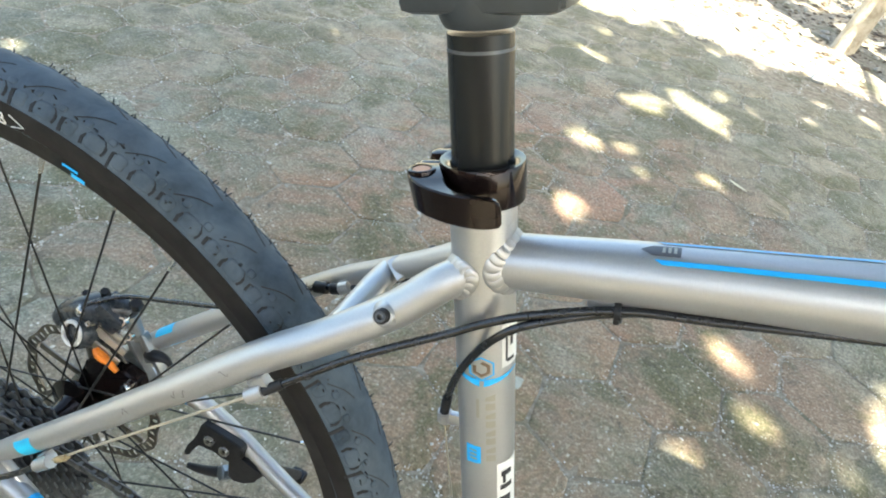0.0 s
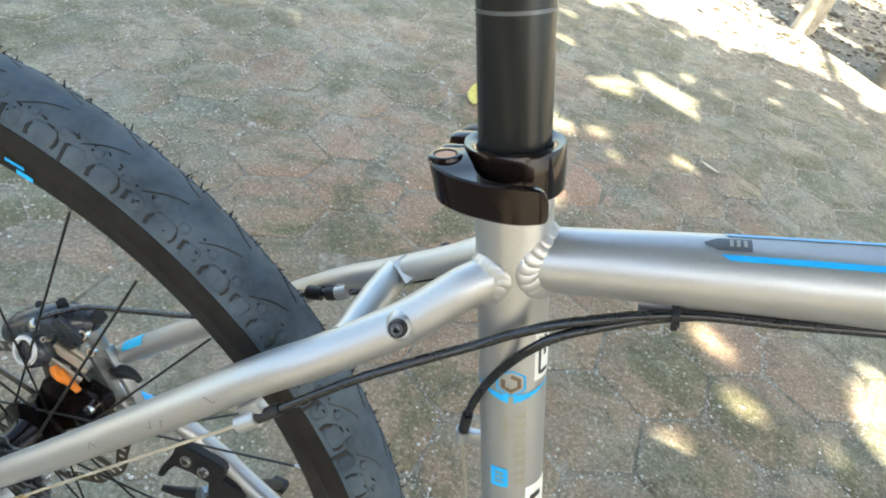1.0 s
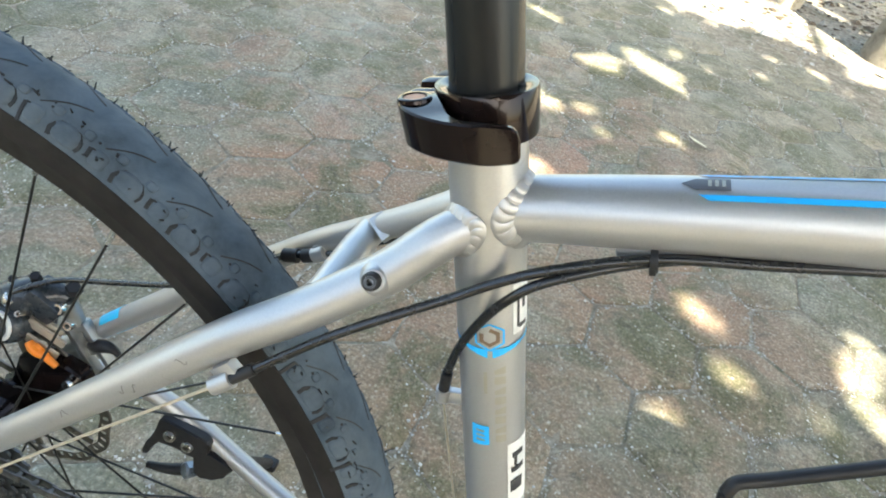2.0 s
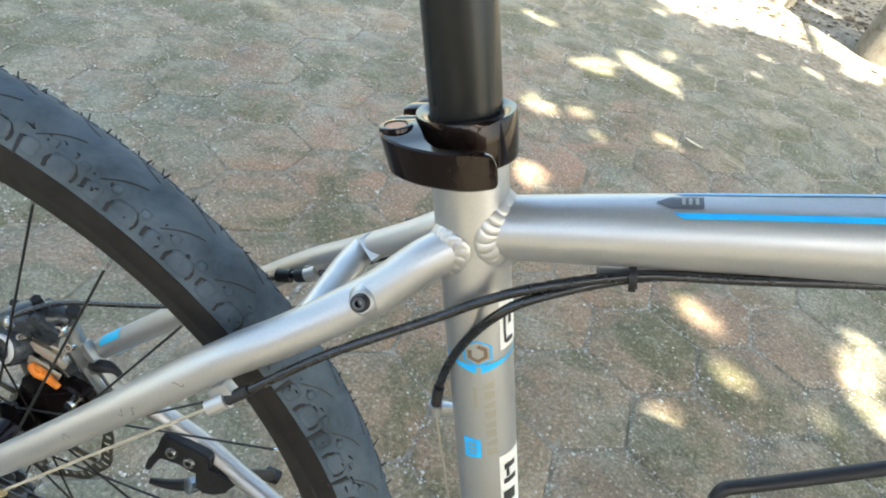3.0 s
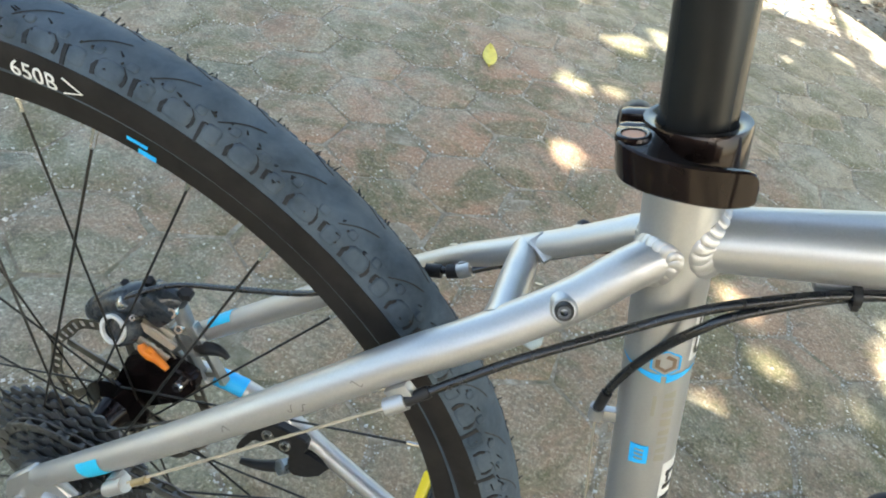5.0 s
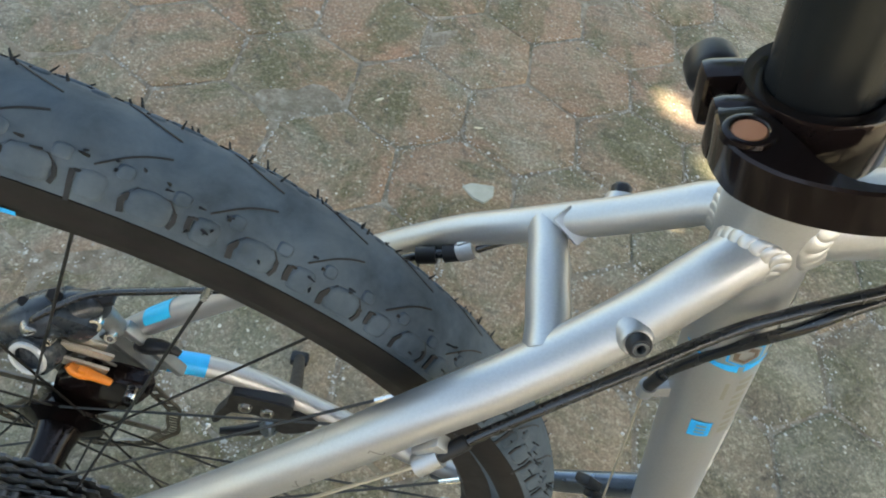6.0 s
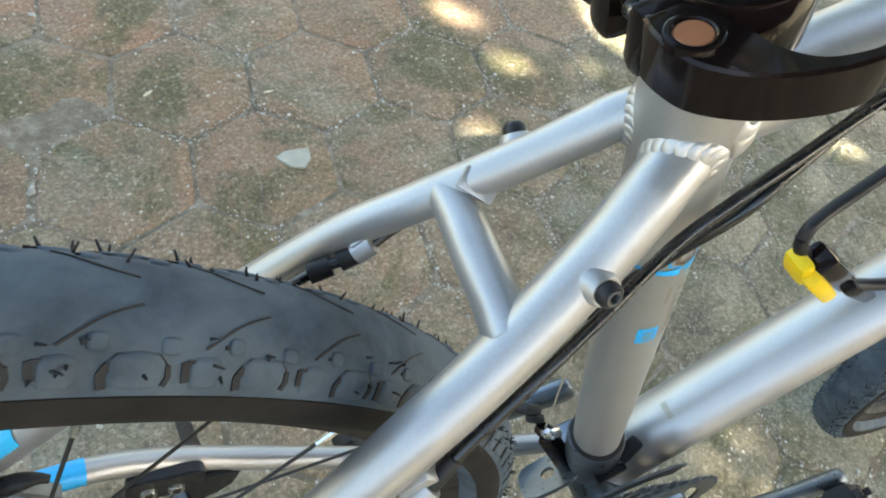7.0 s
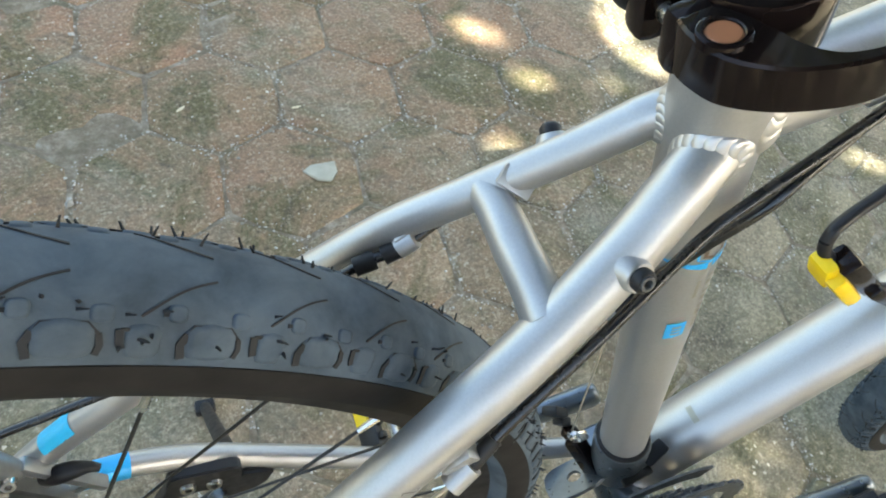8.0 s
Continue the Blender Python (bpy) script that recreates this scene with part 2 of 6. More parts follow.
class Tube:
    """A swept tube. Rows: x, y, z, radius and, if given, the radius across (y)."""

    def __init__(self, rows, n=6, straight=False):
        rows = [(*r, r[3]) if len(r) == 4 else r for r in rows]
        s = spline(rows, n) if not straight else np.array([np.array(rows[i]) * (1 - k / n) + np.array(rows[i + 1]) * (k / n) for i in range(len(rows) - 1) for k in range(n)] + [np.array(rows[-1])])
        self.c, self.r, self.ry = s[:, :3], s[:, 3], s[:, 4]
        t = np.gradient(self.c, axis=0)
        self.t = t / np.linalg.norm(t, axis=1)[:, None]
        self.side = np.cross(self.t, np.cross((0.0, -1.0, 0.0), self.t))
        if np.abs(self.t[:, 1]).mean() > 0.75:        # a tube that runs across
            self.side = np.cross(self.t, (0.0, 0.0, 1.0))
        bad = np.linalg.norm(self.side, axis=1) < 0.05
        self.side[bad] = np.cross(self.t[bad], (0.0, 0.0, 1.0))
        self.side /= np.linalg.norm(self.side, axis=1)[:, None]
        self.up = np.cross(self.side, self.t)
        if self.up[len(self.up) // 2][2] < 0:
            self.up = -self.up
        d = np.linalg.norm(np.diff(self.c, axis=0), axis=1)
        self.s = np.concatenate([[0], np.cumsum(d)])

    def at(self, s, phi, lift=0.0):
        """A point of the skin: metres along, degrees round from the bike's right side (-y) to its top."""
        g = lambda a: np.array([np.interp(s, self.s, a[:, k]) for k in range(3)])
        r, ry = np.interp(s, self.s, self.r), np.interp(s, self.s, self.ry)
        a = radians(phi)
        return Vector(g(self.c) + math.cos(a) * (ry + lift) * g(self.side) + math.sin(a) * (r + lift) * g(self.up))

    def skin(self, bm, seg=24, caps=True):
        rings = []
        for c, r, ry, sd, up in zip(self.c, self.r, self.ry, self.side, self.up):
            rings.append([bm.verts.new(Vector(c + math.cos(a) * ry * sd + math.sin(a) * r * up)) for a in np.linspace(0, 2 * math.pi, seg, endpoint=False)])
        for a, b in zip(rings, rings[1:]):
            for k in range(seg):
                bm.faces.new((a[k], a[(k + 1) % seg], b[(k + 1) % seg], b[k]))
        if caps:
            bm.faces.new(rings[0][::-1])
            bm.faces.new(rings[-1])
        return bm


def rod(bm, pts, r, n=5, seg=10, straight=False):
    return Tube([(*p, r) for p in pts], n, straight).skin(bm, seg)


def frame_of(axis, ref=(0, 0, 1)):
    z = Vector(axis).normalized()
    x = Vector(ref).cross(z)
    if x.length < 1e-4:
        x = Vector((1, 0, 0)).cross(z)
    x.normalize()
    return Matrix((x, z.cross(x), z)).transposed()


def lathe(bm, profile, origin, axis, seg=32, closed=False):
    """Revolves (radius, height) rows about an axis."""
    m, o = frame_of(axis), Vector(origin)
    rings = []
    for r, h in profile:
        rings.append([bm.verts.new(o + m @ Vector((r * math.cos(a), r * math.sin(a), h))) for a in np.linspace(0, 2 * math.pi, seg, endpoint=False)])
    pairs = list(zip(rings, rings[1:])) + ([(rings[-1], rings[0])] if closed else [])
    for a, b in pairs:
        for k in range(seg):
            bm.faces.new((a[k], a[(k + 1) % seg], b[(k + 1) % seg], b[k]))
    if not closed:
        bm.faces.new(rings[0][::-1])
        bm.faces.new(rings[-1])
    return bm


def block(bm, m, size, bevel=0.0):
    """A bevelled block at the pose m."""
    made = bmesh.ops.create_cube(bm, size=1.0, matrix=m @ Matrix.Diagonal((*size, 1)))
    if bevel:
        edges = list({e for v in made["verts"] for e in v.link_edges})
        bmesh.ops.bevel(bm, geom=edges, offset=bevel, segments=2, affect="EDGES", profile=0.6)
    return bm


def plate(bm, outline, thick, m):
    """A flat piece from an outline in the pose's x and y."""
    top = [bm.verts.new(m @ Vector((x, y, thick / 2))) for x, y in outline]
    low = [bm.verts.new(m @ Vector((x, y, -thick / 2))) for x, y in outline]
    bm.faces.new(top)
    bm.faces.new(low[::-1])
    n = len(top)
    for k in range(n):
        bm.faces.new((top[k], low[k], low[(k + 1) % n], top[(k + 1) % n]))
    return bm


def patch(bm, tube, s0, s1, p0, p1, lift=0.0004, n=6, shape=None):
    """A thin skin on a tube between lengths s0, s1 and angles p0, p1; shape bends the (u, v) of the unit square."""
    grid = []
    for i in range(n + 1):
        row = []
        for j in range(n + 1):
            u, v = i / n, j / n
            if shape:
                u, v = shape(u, v)
            row.append(bm.verts.new(tube.at(s0 + (s1 - s0) * u, p0 + (p1 - p0) * v, lift)))
        grid.append(row)
    for i in range(n):
        for j in range(n):
            bm.faces.new((grid[i][j], grid[i + 1][j], grid[i + 1][j + 1], grid[i][j + 1]))
    return bm


def band(bm, tube, line, width, lift=0.0004):
    """A thin ribbon on a tube along rows of (length, arc in degrees); width in metres."""
    left, right = [], []
    for k, (s, p) in enumerate(line):
        a, b = line[max(0, k - 1)], line[min(len(line) - 1, k + 1)]
        r = float(np.interp(s, tube.s, tube.r))
        d = np.array((b[0] - a[0], radians(b[1] - a[1]) * r))
        d = d / max(1e-9, np.hypot(*d))
        o = np.array((-d[1], d[0])) * width / 2
        for out, sg in ((left, 1), (right, -1)):
            out.append(bm.verts.new(tube.at(s + sg * o[0], p + math.degrees(sg * o[1] / r), lift)))
    for k in range(len(left) - 1):
        bm.faces.new((left[k], left[k + 1], right[k + 1], right[k]))
    return bm


def weld_ring(bm, start, d, r, gap, wide, ripples, phase=0.0):
    """A rippled weld where a tube along d from start (radius r) meets the seat tube."""
    m = frame_of(d)
    each = 8
    n = ripples * each
    pts, ups = [], []
    for k in range(n):
        a = 2 * math.pi * k / n
        o = Vector(start) + m @ Vector((math.cos(a), math.sin(a), 0)) * r
        best = None
        for step in range(360):
            q = o + Vector(d) * (0.055 - 0.00025 * step)
            off = q - AX * q.dot(AX)
            if best is None or off.length < best[0]:
                best = (off.length, q, off)
            if off.length < gap:
                break
        pts.append(np.array(best[1]))
        ups.append(np.array((best[2].normalized() + (o - Vector(start)).normalized()).normalized()))
    pts, ups = np.array(pts), np.array(ups)
    for step in range(10):          # an even bead, with no corners
        pts = 0.5 * pts + 0.25 * (np.roll(pts, 1, 0) + np.roll(pts, -1, 0))
        ups = 0.5 * ups + 0.25 * (np.roll(ups, 1, 0) + np.roll(ups, -1, 0))
    rings = []
    for k in range(n):
        p, up = Vector(pts[k]), Vector(ups[k])
        t = Vector(pts[(k + 1) % n] - pts[k - 1]).normalized()
        side = t.cross(up).normalized()
        up = side.cross(t)
        u = (k / each + phase) % 1.0
        f = 0.62 + 0.38 * math.sqrt(max(0.0, math.sin(math.pi * u)))
        g = 0.90 + 0.10 * f
        rings.append([bm.verts.new(p + side * math.cos(b) * wide * g + up * math.sin(b) * wide * 0.31 * f - t * 0.0026 * math.cos(b) ** 2) for b in np.linspace(0, 2 * math.pi, 14, endpoint=False)])
    for k in range(n):
        a, b = rings[k], rings[(k + 1) % n]
        for j in range(14):
            bm.faces.new((a[j], a[(j + 1) % 14], b[(j + 1) % 14], b[j]))
    return bm


# ---- ground ----
LEANROT = Matrix(((1.0, 0.0, 0.0), (0.0, 0.9935, 0.1134), (0.0, -0.1134, 0.9935)))   # the bicycle leans to its left on its stand
HUB = Vector((-0.347, 0.0, -0.2853))
EDGE_A = Vector((0.19, 3.05))        # the paving ends along this line


def ground_sheet():
    bm = bmesh.new()
    near = np.concatenate([[-300, -60, -15, -6], np.linspace(-4, 4, 161), [6, 15, 60, 300]])
    grid = [[bm.verts.new((x, y + 1.5, -0.0017 + (0.0032 * noise.noise(Vector((x * 8, y * 8, 3))) if max(abs(x), abs(y)) < 5 else 0))) for y in near] for x in near]
    for i in range(len(near) - 1):
        for j in range(len(near) - 1):
            bm.faces.new((grid[i][j], grid[i + 1][j], grid[i + 1][j + 1], grid[i][j + 1]))
    return tagged(finish("ground", bm, SOIL), "sandy brown soil ground with moss and grit", "ground", kind="structure")


ground = ground_sheet()


def unseen_wall():
    """Plain plastered wall closing the place, added unseen for the reflections and bounce it gives."""
    bm = bmesh.new()
    block(bm, Matrix.Translation((1.0, -6.2, 1.05)), (16.0, 0.22, 2.1), 0.02)
    block(bm, Matrix.Translation((1.0, -6.2, 2.14)), (16.0, 0.30, 0.08), 0.015)
    m = Mat("stained_plaster", 0.9)
    c = m.ramp(m.noise(1.2, 7, 0.65), [(0.3, (0.30, 0.19, 0.135)), (0.7, (0.42, 0.27, 0.195))])
    m.color(c).bump(m.noise(30, 5), 0.4, 0.004)
    return tagged(finish("wall_south", bm, m.m), "stained terracotta plaster wall, added out of view", "wall", kind="structure")


unseen_wall()

# ---- bicycle ----
RISE = 0.638
bicycle = new("bicycle")
bicycle.matrix_world = Matrix.Translation(LEANROT @ Vector((0, 0, -RISE)) + Vector((0, 0, 0.6353))) @ LEANROT.to_4x4()
tagged(bicycle, "silver mountain bike with blue decals leaning on its stand", "bicycle")
LIFT = Matrix.Translation((0, 0, RISE))


def part(name, bm, material, parent=None, label="", smooth=40.0):
    return finish(name, bm, material, parent or bicycle, label, smooth, LIFT)


AX = Vector((-0.2924, 0.0, 0.9563))          # the seat tube, upwards
FW = Vector((0.9563, 0.0, 0.2924))           # square to it, forwards
BB = AX * -0.361

# seat tube with its stickers
seat_t = Tube([(*(AX * s), r) for s, r in ((-0.352, 0.0185), (-0.28, 0.0172), (0.02, 0.0172), (0.06, 0.0176), (0.108, 0.0177))], 8)
S0 = 0.352
seat_tube = part("seat_tube", seat_t.skin(bmesh.new(), 40), SILVER)
bm = bmesh.new()
R1, R2 = 0.0078, 0.0045
hexline = lambda r, c=9.5: [(S0 - 0.0007 + r * math.cos(radians(60 * k)), c + math.degrees(r * math.sin(radians(60 * k)) / 0.0172)) for k in range(7)]
band(bm, seat_t, hexline(R1)[:4], 0.0011)
band(bm, seat_t, hexline(R1)[3:], 0.0011)
part("emblem_outline", bm, BLUE, seat_tube, "blue hexagon outline")
bm = bmesh.new()
band(bm, seat_t, hexline(R2)[:6], 0.0022)
part("emblem_mark", bm, BROWN, seat_tube, "small bronze mark")
bm = bmesh.new()
for sg in (-1, 1):
    for k in range(8):
        u0, u1 = k / 8, (k + 1) / 8
        w = lambda u: 0.0042 * (1 - u) ** 1.5 + 0.0010
        y = lambda u: S0 - 0.0105 + 0.005 * u
        q = [(y(u0) + w(u0) / 2, u0), (y(u1) + w(u1) / 2, u1), (y(u1) - w(u1) / 2, u1), (y(u0) - w(u0) / 2, u0)]
        bm.faces.new([bm.verts.new(seat_t.at(s, 9.5 + sg * (4 + 78 * u), 0.0004)) for s, u in q])
part("emblem_wing", bm, BLUE, seat_tube, "blue wing stripe")
bm = bmesh.new()
patch(bm, seat_t, S0 - 0.0725, S0 - 0.0585, -27, 5, shape=lambda u, v: (u + 0.12 * (v - 0.5) * (1 - u), v))
badge = part("badge", bm, BLUE, seat_tube, "small blue square badge")
bm = bmesh.new()
for k in range(3):
    patch(bm, seat_t, S0 - 0.0690 + 0.0032 * k, S0 - 0.0677 + 0.0032 * k, -18, -3, 0.0008, 2)
part("badge_mark", bm, FAINT, seat_tube)
for k in range(8):      # faint upright lettering, as bars
    bm = bmesh.new()
    s = S0 - 0.0185 - 0.0066 * k
    patch(bm, seat_t, s - 0.0048, s, 16, 35, n=3, shape=(lambda u, v: (u, v)) if k % 2 else (lambda u, v: (u * (0.55 + 0.45 * v), v)))
    part("print_bar", bm, FAINT, seat_tube)
bm = bmesh.new()
patch(bm, seat_t, S0 - 0.036, S0 - 0.022, -2, 4, n=2)
part("print_bar", bm, FAINT, seat_tube)
for s0, s1, phi, marks in ((-0.0015, 0.0270, 49, ((0.0025, 0.0240, 56, 61), (0.0015, 0.0040, 60, 80), (0.0120, 0.0240, 68, 76))), (-0.122, -0.073, 37, ((-0.084, -0.080, 46, 72), (-0.090, -0.084, 50, 57), (-0.095, -0.091, 44, 74), (-0.110, -0.101, 42, 70)))):
    bm = bmesh.new()
    patch(bm, seat_t, S0 + s0, S0 + s1, phi, phi + 56, n=10)
    part("sticker", bm, WHITE, seat_tube, "white printed sticker")
    bm = bmesh.new()
    for a, b, p, q in marks:
        patch(bm, seat_t, S0 + a, S0 + b, p, q, 0.0008, 3)
    part("sticker_print", bm, INK, seat_tube)

# seat post, its clamp head and the saddle above
bm = bmesh.new()
lathe(bm, [(0.0158, 0.085), (0.0158, 0.178)], (0, 0, 0), AX, 40)
post = part("seat_post", bm, POSTBLACK, None, "black satin seat post")
bm = bmesh.new()
lathe(bm, [(0.0160, 0.1700), (0.0160, 0.1715)], (0, 0, 0), AX, 40)
part("limit_mark", bm, DARKSTEEL, post)
bm = bmesh.new()
lathe(bm, [(0.0165, 0.1805), (0.0178, 0.1825), (0.0200, 0.188), (0.0205, 0.200), (0.0150, 0.206)], (0, 0, 0), AX, 32)
head_m = Matrix.Translation(AX * 0.200) @ Matrix((FW, (0, 1, 0), AX)).transposed().to_4x4()
block(bm, head_m @ pose(0.004, 0, -0.003), (0.074, 0.040, 0.020), 0.006)
block(bm, head_m @ pose(-0.034, 0, 0.000, 0, 22, 0), (0.040, 0.028, 0.014), 0.005)
block(bm, head_m @ pose(0.034, 0, -0.004, 0, -4, 0), (0.018, 0.034, 0.016), 0.005)
head = part("seat_clamp_head", bm, HEADGREY, None, "dark blue-grey seat clamp head")
for x in (-0.026, 0.026):
    bm = bmesh.new()
    lathe(bm, [(0.0045, -0.006), (0.0045, 0.02)], head_m @ Vector((x, -0.004, 0)), AX, 12)
    part("clamp_bolt", bm, STEEL, head)
for sg in (-1, 1):
    bm = bmesh.new()
    base = head_m @ Vector((0, 0.022 * sg, 0.016))
    rod(bm, [base + Vector(v) for v in ((-0.10, 0.018 * sg, 0.035), (-0.055, 0.004 * sg, 0.004), (0, 0, 0), (0.05, -0.002 * sg, 0.006), (0.12, -0.010 * sg, 0.034))], 0.0035, 6, 10)
    part("saddle_rail", bm, STEEL)
bm = bmesh.new()
rings = []
for u in np.linspace(0, 1, 15):
    x = 0.135 - 0.27 * u
    w = 0.018 + 0.052 * (u ** 2.2) * (1 - 0.25 * max(0, u - 0.85) / 0.15)
    z = 0.058 + 0.012 * (2 * u - 1) ** 2
    rings.append([bm.verts.new(head_m.translation + Vector((x, w * math.sin(a), z + 0.017 * math.cos(a) * (1 if math.cos(a) > 0 else 0.45)))) for a in np.linspace(0, 2 * math.pi, 20, endpoint=False)])
for a, b in zip(rings, rings[1:]):
    for k in range(20):
        bm.faces.new((a[k], a[(k + 1) % 20], b[(k + 1) % 20], b[k]))
bm.faces.new(rings[0]), bm.faces.new(rings[-1][::-1])
part("saddle", bm, BLACKPLASTIC, None, "black padded saddle")

# quick-release collar
bm = bmesh.new()
lathe(bm, [(0.0180, 0.0960), (0.0216, 0.0965), (0.0221, 0.0980), (0.0221, 0.1155), (0.0215, 0.1172), (0.0178, 0.1172), (0.0160, 0.1160), (0.0160, 0.0960)], (0, 0, 0), AX, 48, True)
collar = part("seat_collar", bm, GLOSSBLACK, None, "glossy black quick-release seat collar")
col = Matrix((FW, (0, 1, 0), AX)).transposed().to_4x4()      # forwards, left, along the post
bm = bmesh.new()
block(bm, col @ pose(-0.0232, 0.0100, 0.1065), (0.0165, 0.011, 0.0195), 0.0035)
block(bm, col @ pose(-0.0232, -0.0075, 0.1065), (0.0165, 0.009, 0.0195), 0.0035)
part("collar_lug", bm, GLOSSBLACK, collar)
bm = bmesh.new()
lathe(bm, [(0.0030, -0.012), (0.0030, 0.020)], col @ Vector((-0.0245, 0, 0.107)), (0, 1, 0), 12)
part("collar_bolt", bm, STEEL, collar)
bm = bmesh.new()
lathe(bm, [(0.0060, 0.0), (0.0080, 0.0015), (0.0084, 0.003), (0.0084, 0.0095), (0.0078, 0.0115), (0.0060, 0.0125)], col @ Vector((-0.0245, 0.0158, 0.107)), (0, 1, 0), 20)
part("adjusting_nut", bm, BLACKPLASTIC, collar)


def lever():
    """The cam lever: a thick wedge at its pivot behind the post that thins into an arm round the collar."""
    bm = bmesh.new()
    # forwards, left: outer edge at the top, outer edge at the bottom, inner edge; then top and bottom heights
    rows = ((-28, -4, -28, -4, -19, -3, 114.0, 99.5), (-31.5, -12, -30.5, -12, -18.5, -10, 116.0, 98.6), (-31.5, -21.5, -29.5, -20.5, -15.5, -17, 116.2, 98.2), (-27.8, -29.5, -26, -28.2, -11.5, -24.5, 115.4, 98.0), (-17.5, -37, -16, -36.2, -8, -31, 114.2, 98.0), (-3, -42, -2.5, -41.6, -1.5, -37, 113.6, 98.0), (9, -43.4, 9, -43.2, 8.5, -39.6, 113.8, 98.0), (17, -41.8, 17, -41.6, 16.3, -38.4, 113.0, 98.2), (20.2, -40.4, 20.4, -40.4, 19.4, -37.4, 111.0, 98.8), (21.4, -39.6, 21.4, -39.6, 20.4, -37.2, 107.5, 100.2))
    rings = []
    for of, ol, bf, bl, nf, nl, top, low in spline(rows, 5) / 1000:
        a, b, c = Vector((of, ol, 0)), Vector((bf, bl, 0)), Vector((nf, nl, 0))
        e = 0.0008
        h = lambda p, z: bm.verts.new(col @ Vector((p.x, p.y, z)))
        inb, ina = (c - b).normalized() * e, (c - a).normalized() * e
        rings.append([h(b + inb, low), h(b, low + e), h(b.lerp(a, 0.5), (low + top) / 2), h(a, top - e), h(a + ina, top), h(c - ina, top), h(c, top - e), h(c, low + e), h(c - inb, low)])
    for p, q in zip(rings, rings[1:]):
        for k in range(9):
            bm.faces.new((p[k], p[(k + 1) % 9], q[(k + 1) % 9], q[k]))
    bm.faces.new(rings[0]), bm.faces.new(rings[-1][::-1])
    return part("cam_lever", bm, GLOSSBLACK, collar, "glossy black curved cam lever", 28)


lever()
bm = bmesh.new()
lathe(bm, [(0.0074, -0.002), (0.0070, 0.0002), (0.0065, 0.0005), (0.0052, 0.0005), (0.0048, 0.0001), (0.0048, -0.002)], col @ Vector((-0.0245, -0.0208, 0.1166)), AX, 28, True)
part("pivot_ring", bm, GLOSSBLACK, collar)
bm = bmesh.new()
lathe(bm, [(0.0048, -0.010), (0.0048, -0.0004), (0.0043, 0.0001)], col @ Vector((-0.0245, -0.0208, 0.1166)), AX, 20)
part("pivot_pin", bm, COPPER, collar, "copper pivot pin")

# top tube
top_t = Tube([(-0.014, 0, 0.0590, 0.0152), (0.010, 0, 0.0677, 0.0153), (0.06, 0, 0.0850, 0.0164), (0.115, 0, 0.1035, 0.0171), (0.20, 0, 0.1307, 0.0189), (0.35, 0, 0.1770, 0.0202), (0.495, 0, 0.219, 0.021)], 12)
top_tube = part("top_tube", top_t.skin(bmesh.new(), 40), SILVER)
for phi in (50.5, 99):
    bm = bmesh.new()
    patch(bm, top_t, 0.0835, 0.43, phi - 4.4, phi + 4.4, n=28, shape=lambda u, v: (u if u > 0.03 else u + 0.012 * (1 - v), v))
    part("stripe", bm, BLUE, top_tube, "blue pinstripe")
bm = bmesh.new()
patch(bm, top_t, 0.0770, 0.0955, 62, 86, n=8, shape=lambda u, v: (u if u > 0.3 else 0.3 - (0.3 - u) * (1 - abs(2 * v - 1)), v))
part("size_label", bm, LABELGREY, top_tube, "small black arrow-shaped label")
bm = bmesh.new()
for k in range(3):
    patch(bm, top_t, 0.0870 + 0.0026 * k, 0.0884 + 0.0026 * k, 68, 81, 0.0008, 2)
part("label_bar", bm, FAINT, top_tube)

# down tube, head tube, bottom bracket shell
down_t = Tube([(BB.x + 0.008, 0, BB.z + 0.008, 0.0215, 0.0265), (0.146, 0, -0.290, 0.0215, 0.0265), (0.201, 0, -0.226, 0.0215, 0.0262), (0.222, 0, -0.201, 0.0215, 0.0258), (0.296, 0, -0.115, 0.0215, 0.0250), (0.416, 0, 0.018, 0.0215, 0.0235), (0.532, 0, 0.141, 0.0215, 0.0215)], 8)
down_tube = part("down_tube", down_t.skin(bmesh.new(), 36), SILVER)
bm = bmesh.new()
patch(bm, down_t, 0.078, 0.083, 78, 108, n=4)
part("print_bar", bm, FAINT, down_tube)
head_d = Vector((-0.358, 0, 0.934))
HT = Vector((0.517, 0, 0.205))
bm = bmesh.new()
lathe(bm, [(0.021, -0.105), (0.024, -0.100), (0.0225, -0.085), (0.0225, 0.022), (0.024, 0.035), (0.021, 0.040)], HT, head_d, 32)
part("head_tube", bm, SILVER)
bm = bmesh.new()
lathe(bm, [(0.0185, -0.0385), (0.0215, -0.0365), (0.0215, 0.0365), (0.0185, 0.0385)], BB, (0, 1, 0), 32)
part("bottom_bracket", bm, GREYMETAL, None, "blue-grey bottom bracket shell")

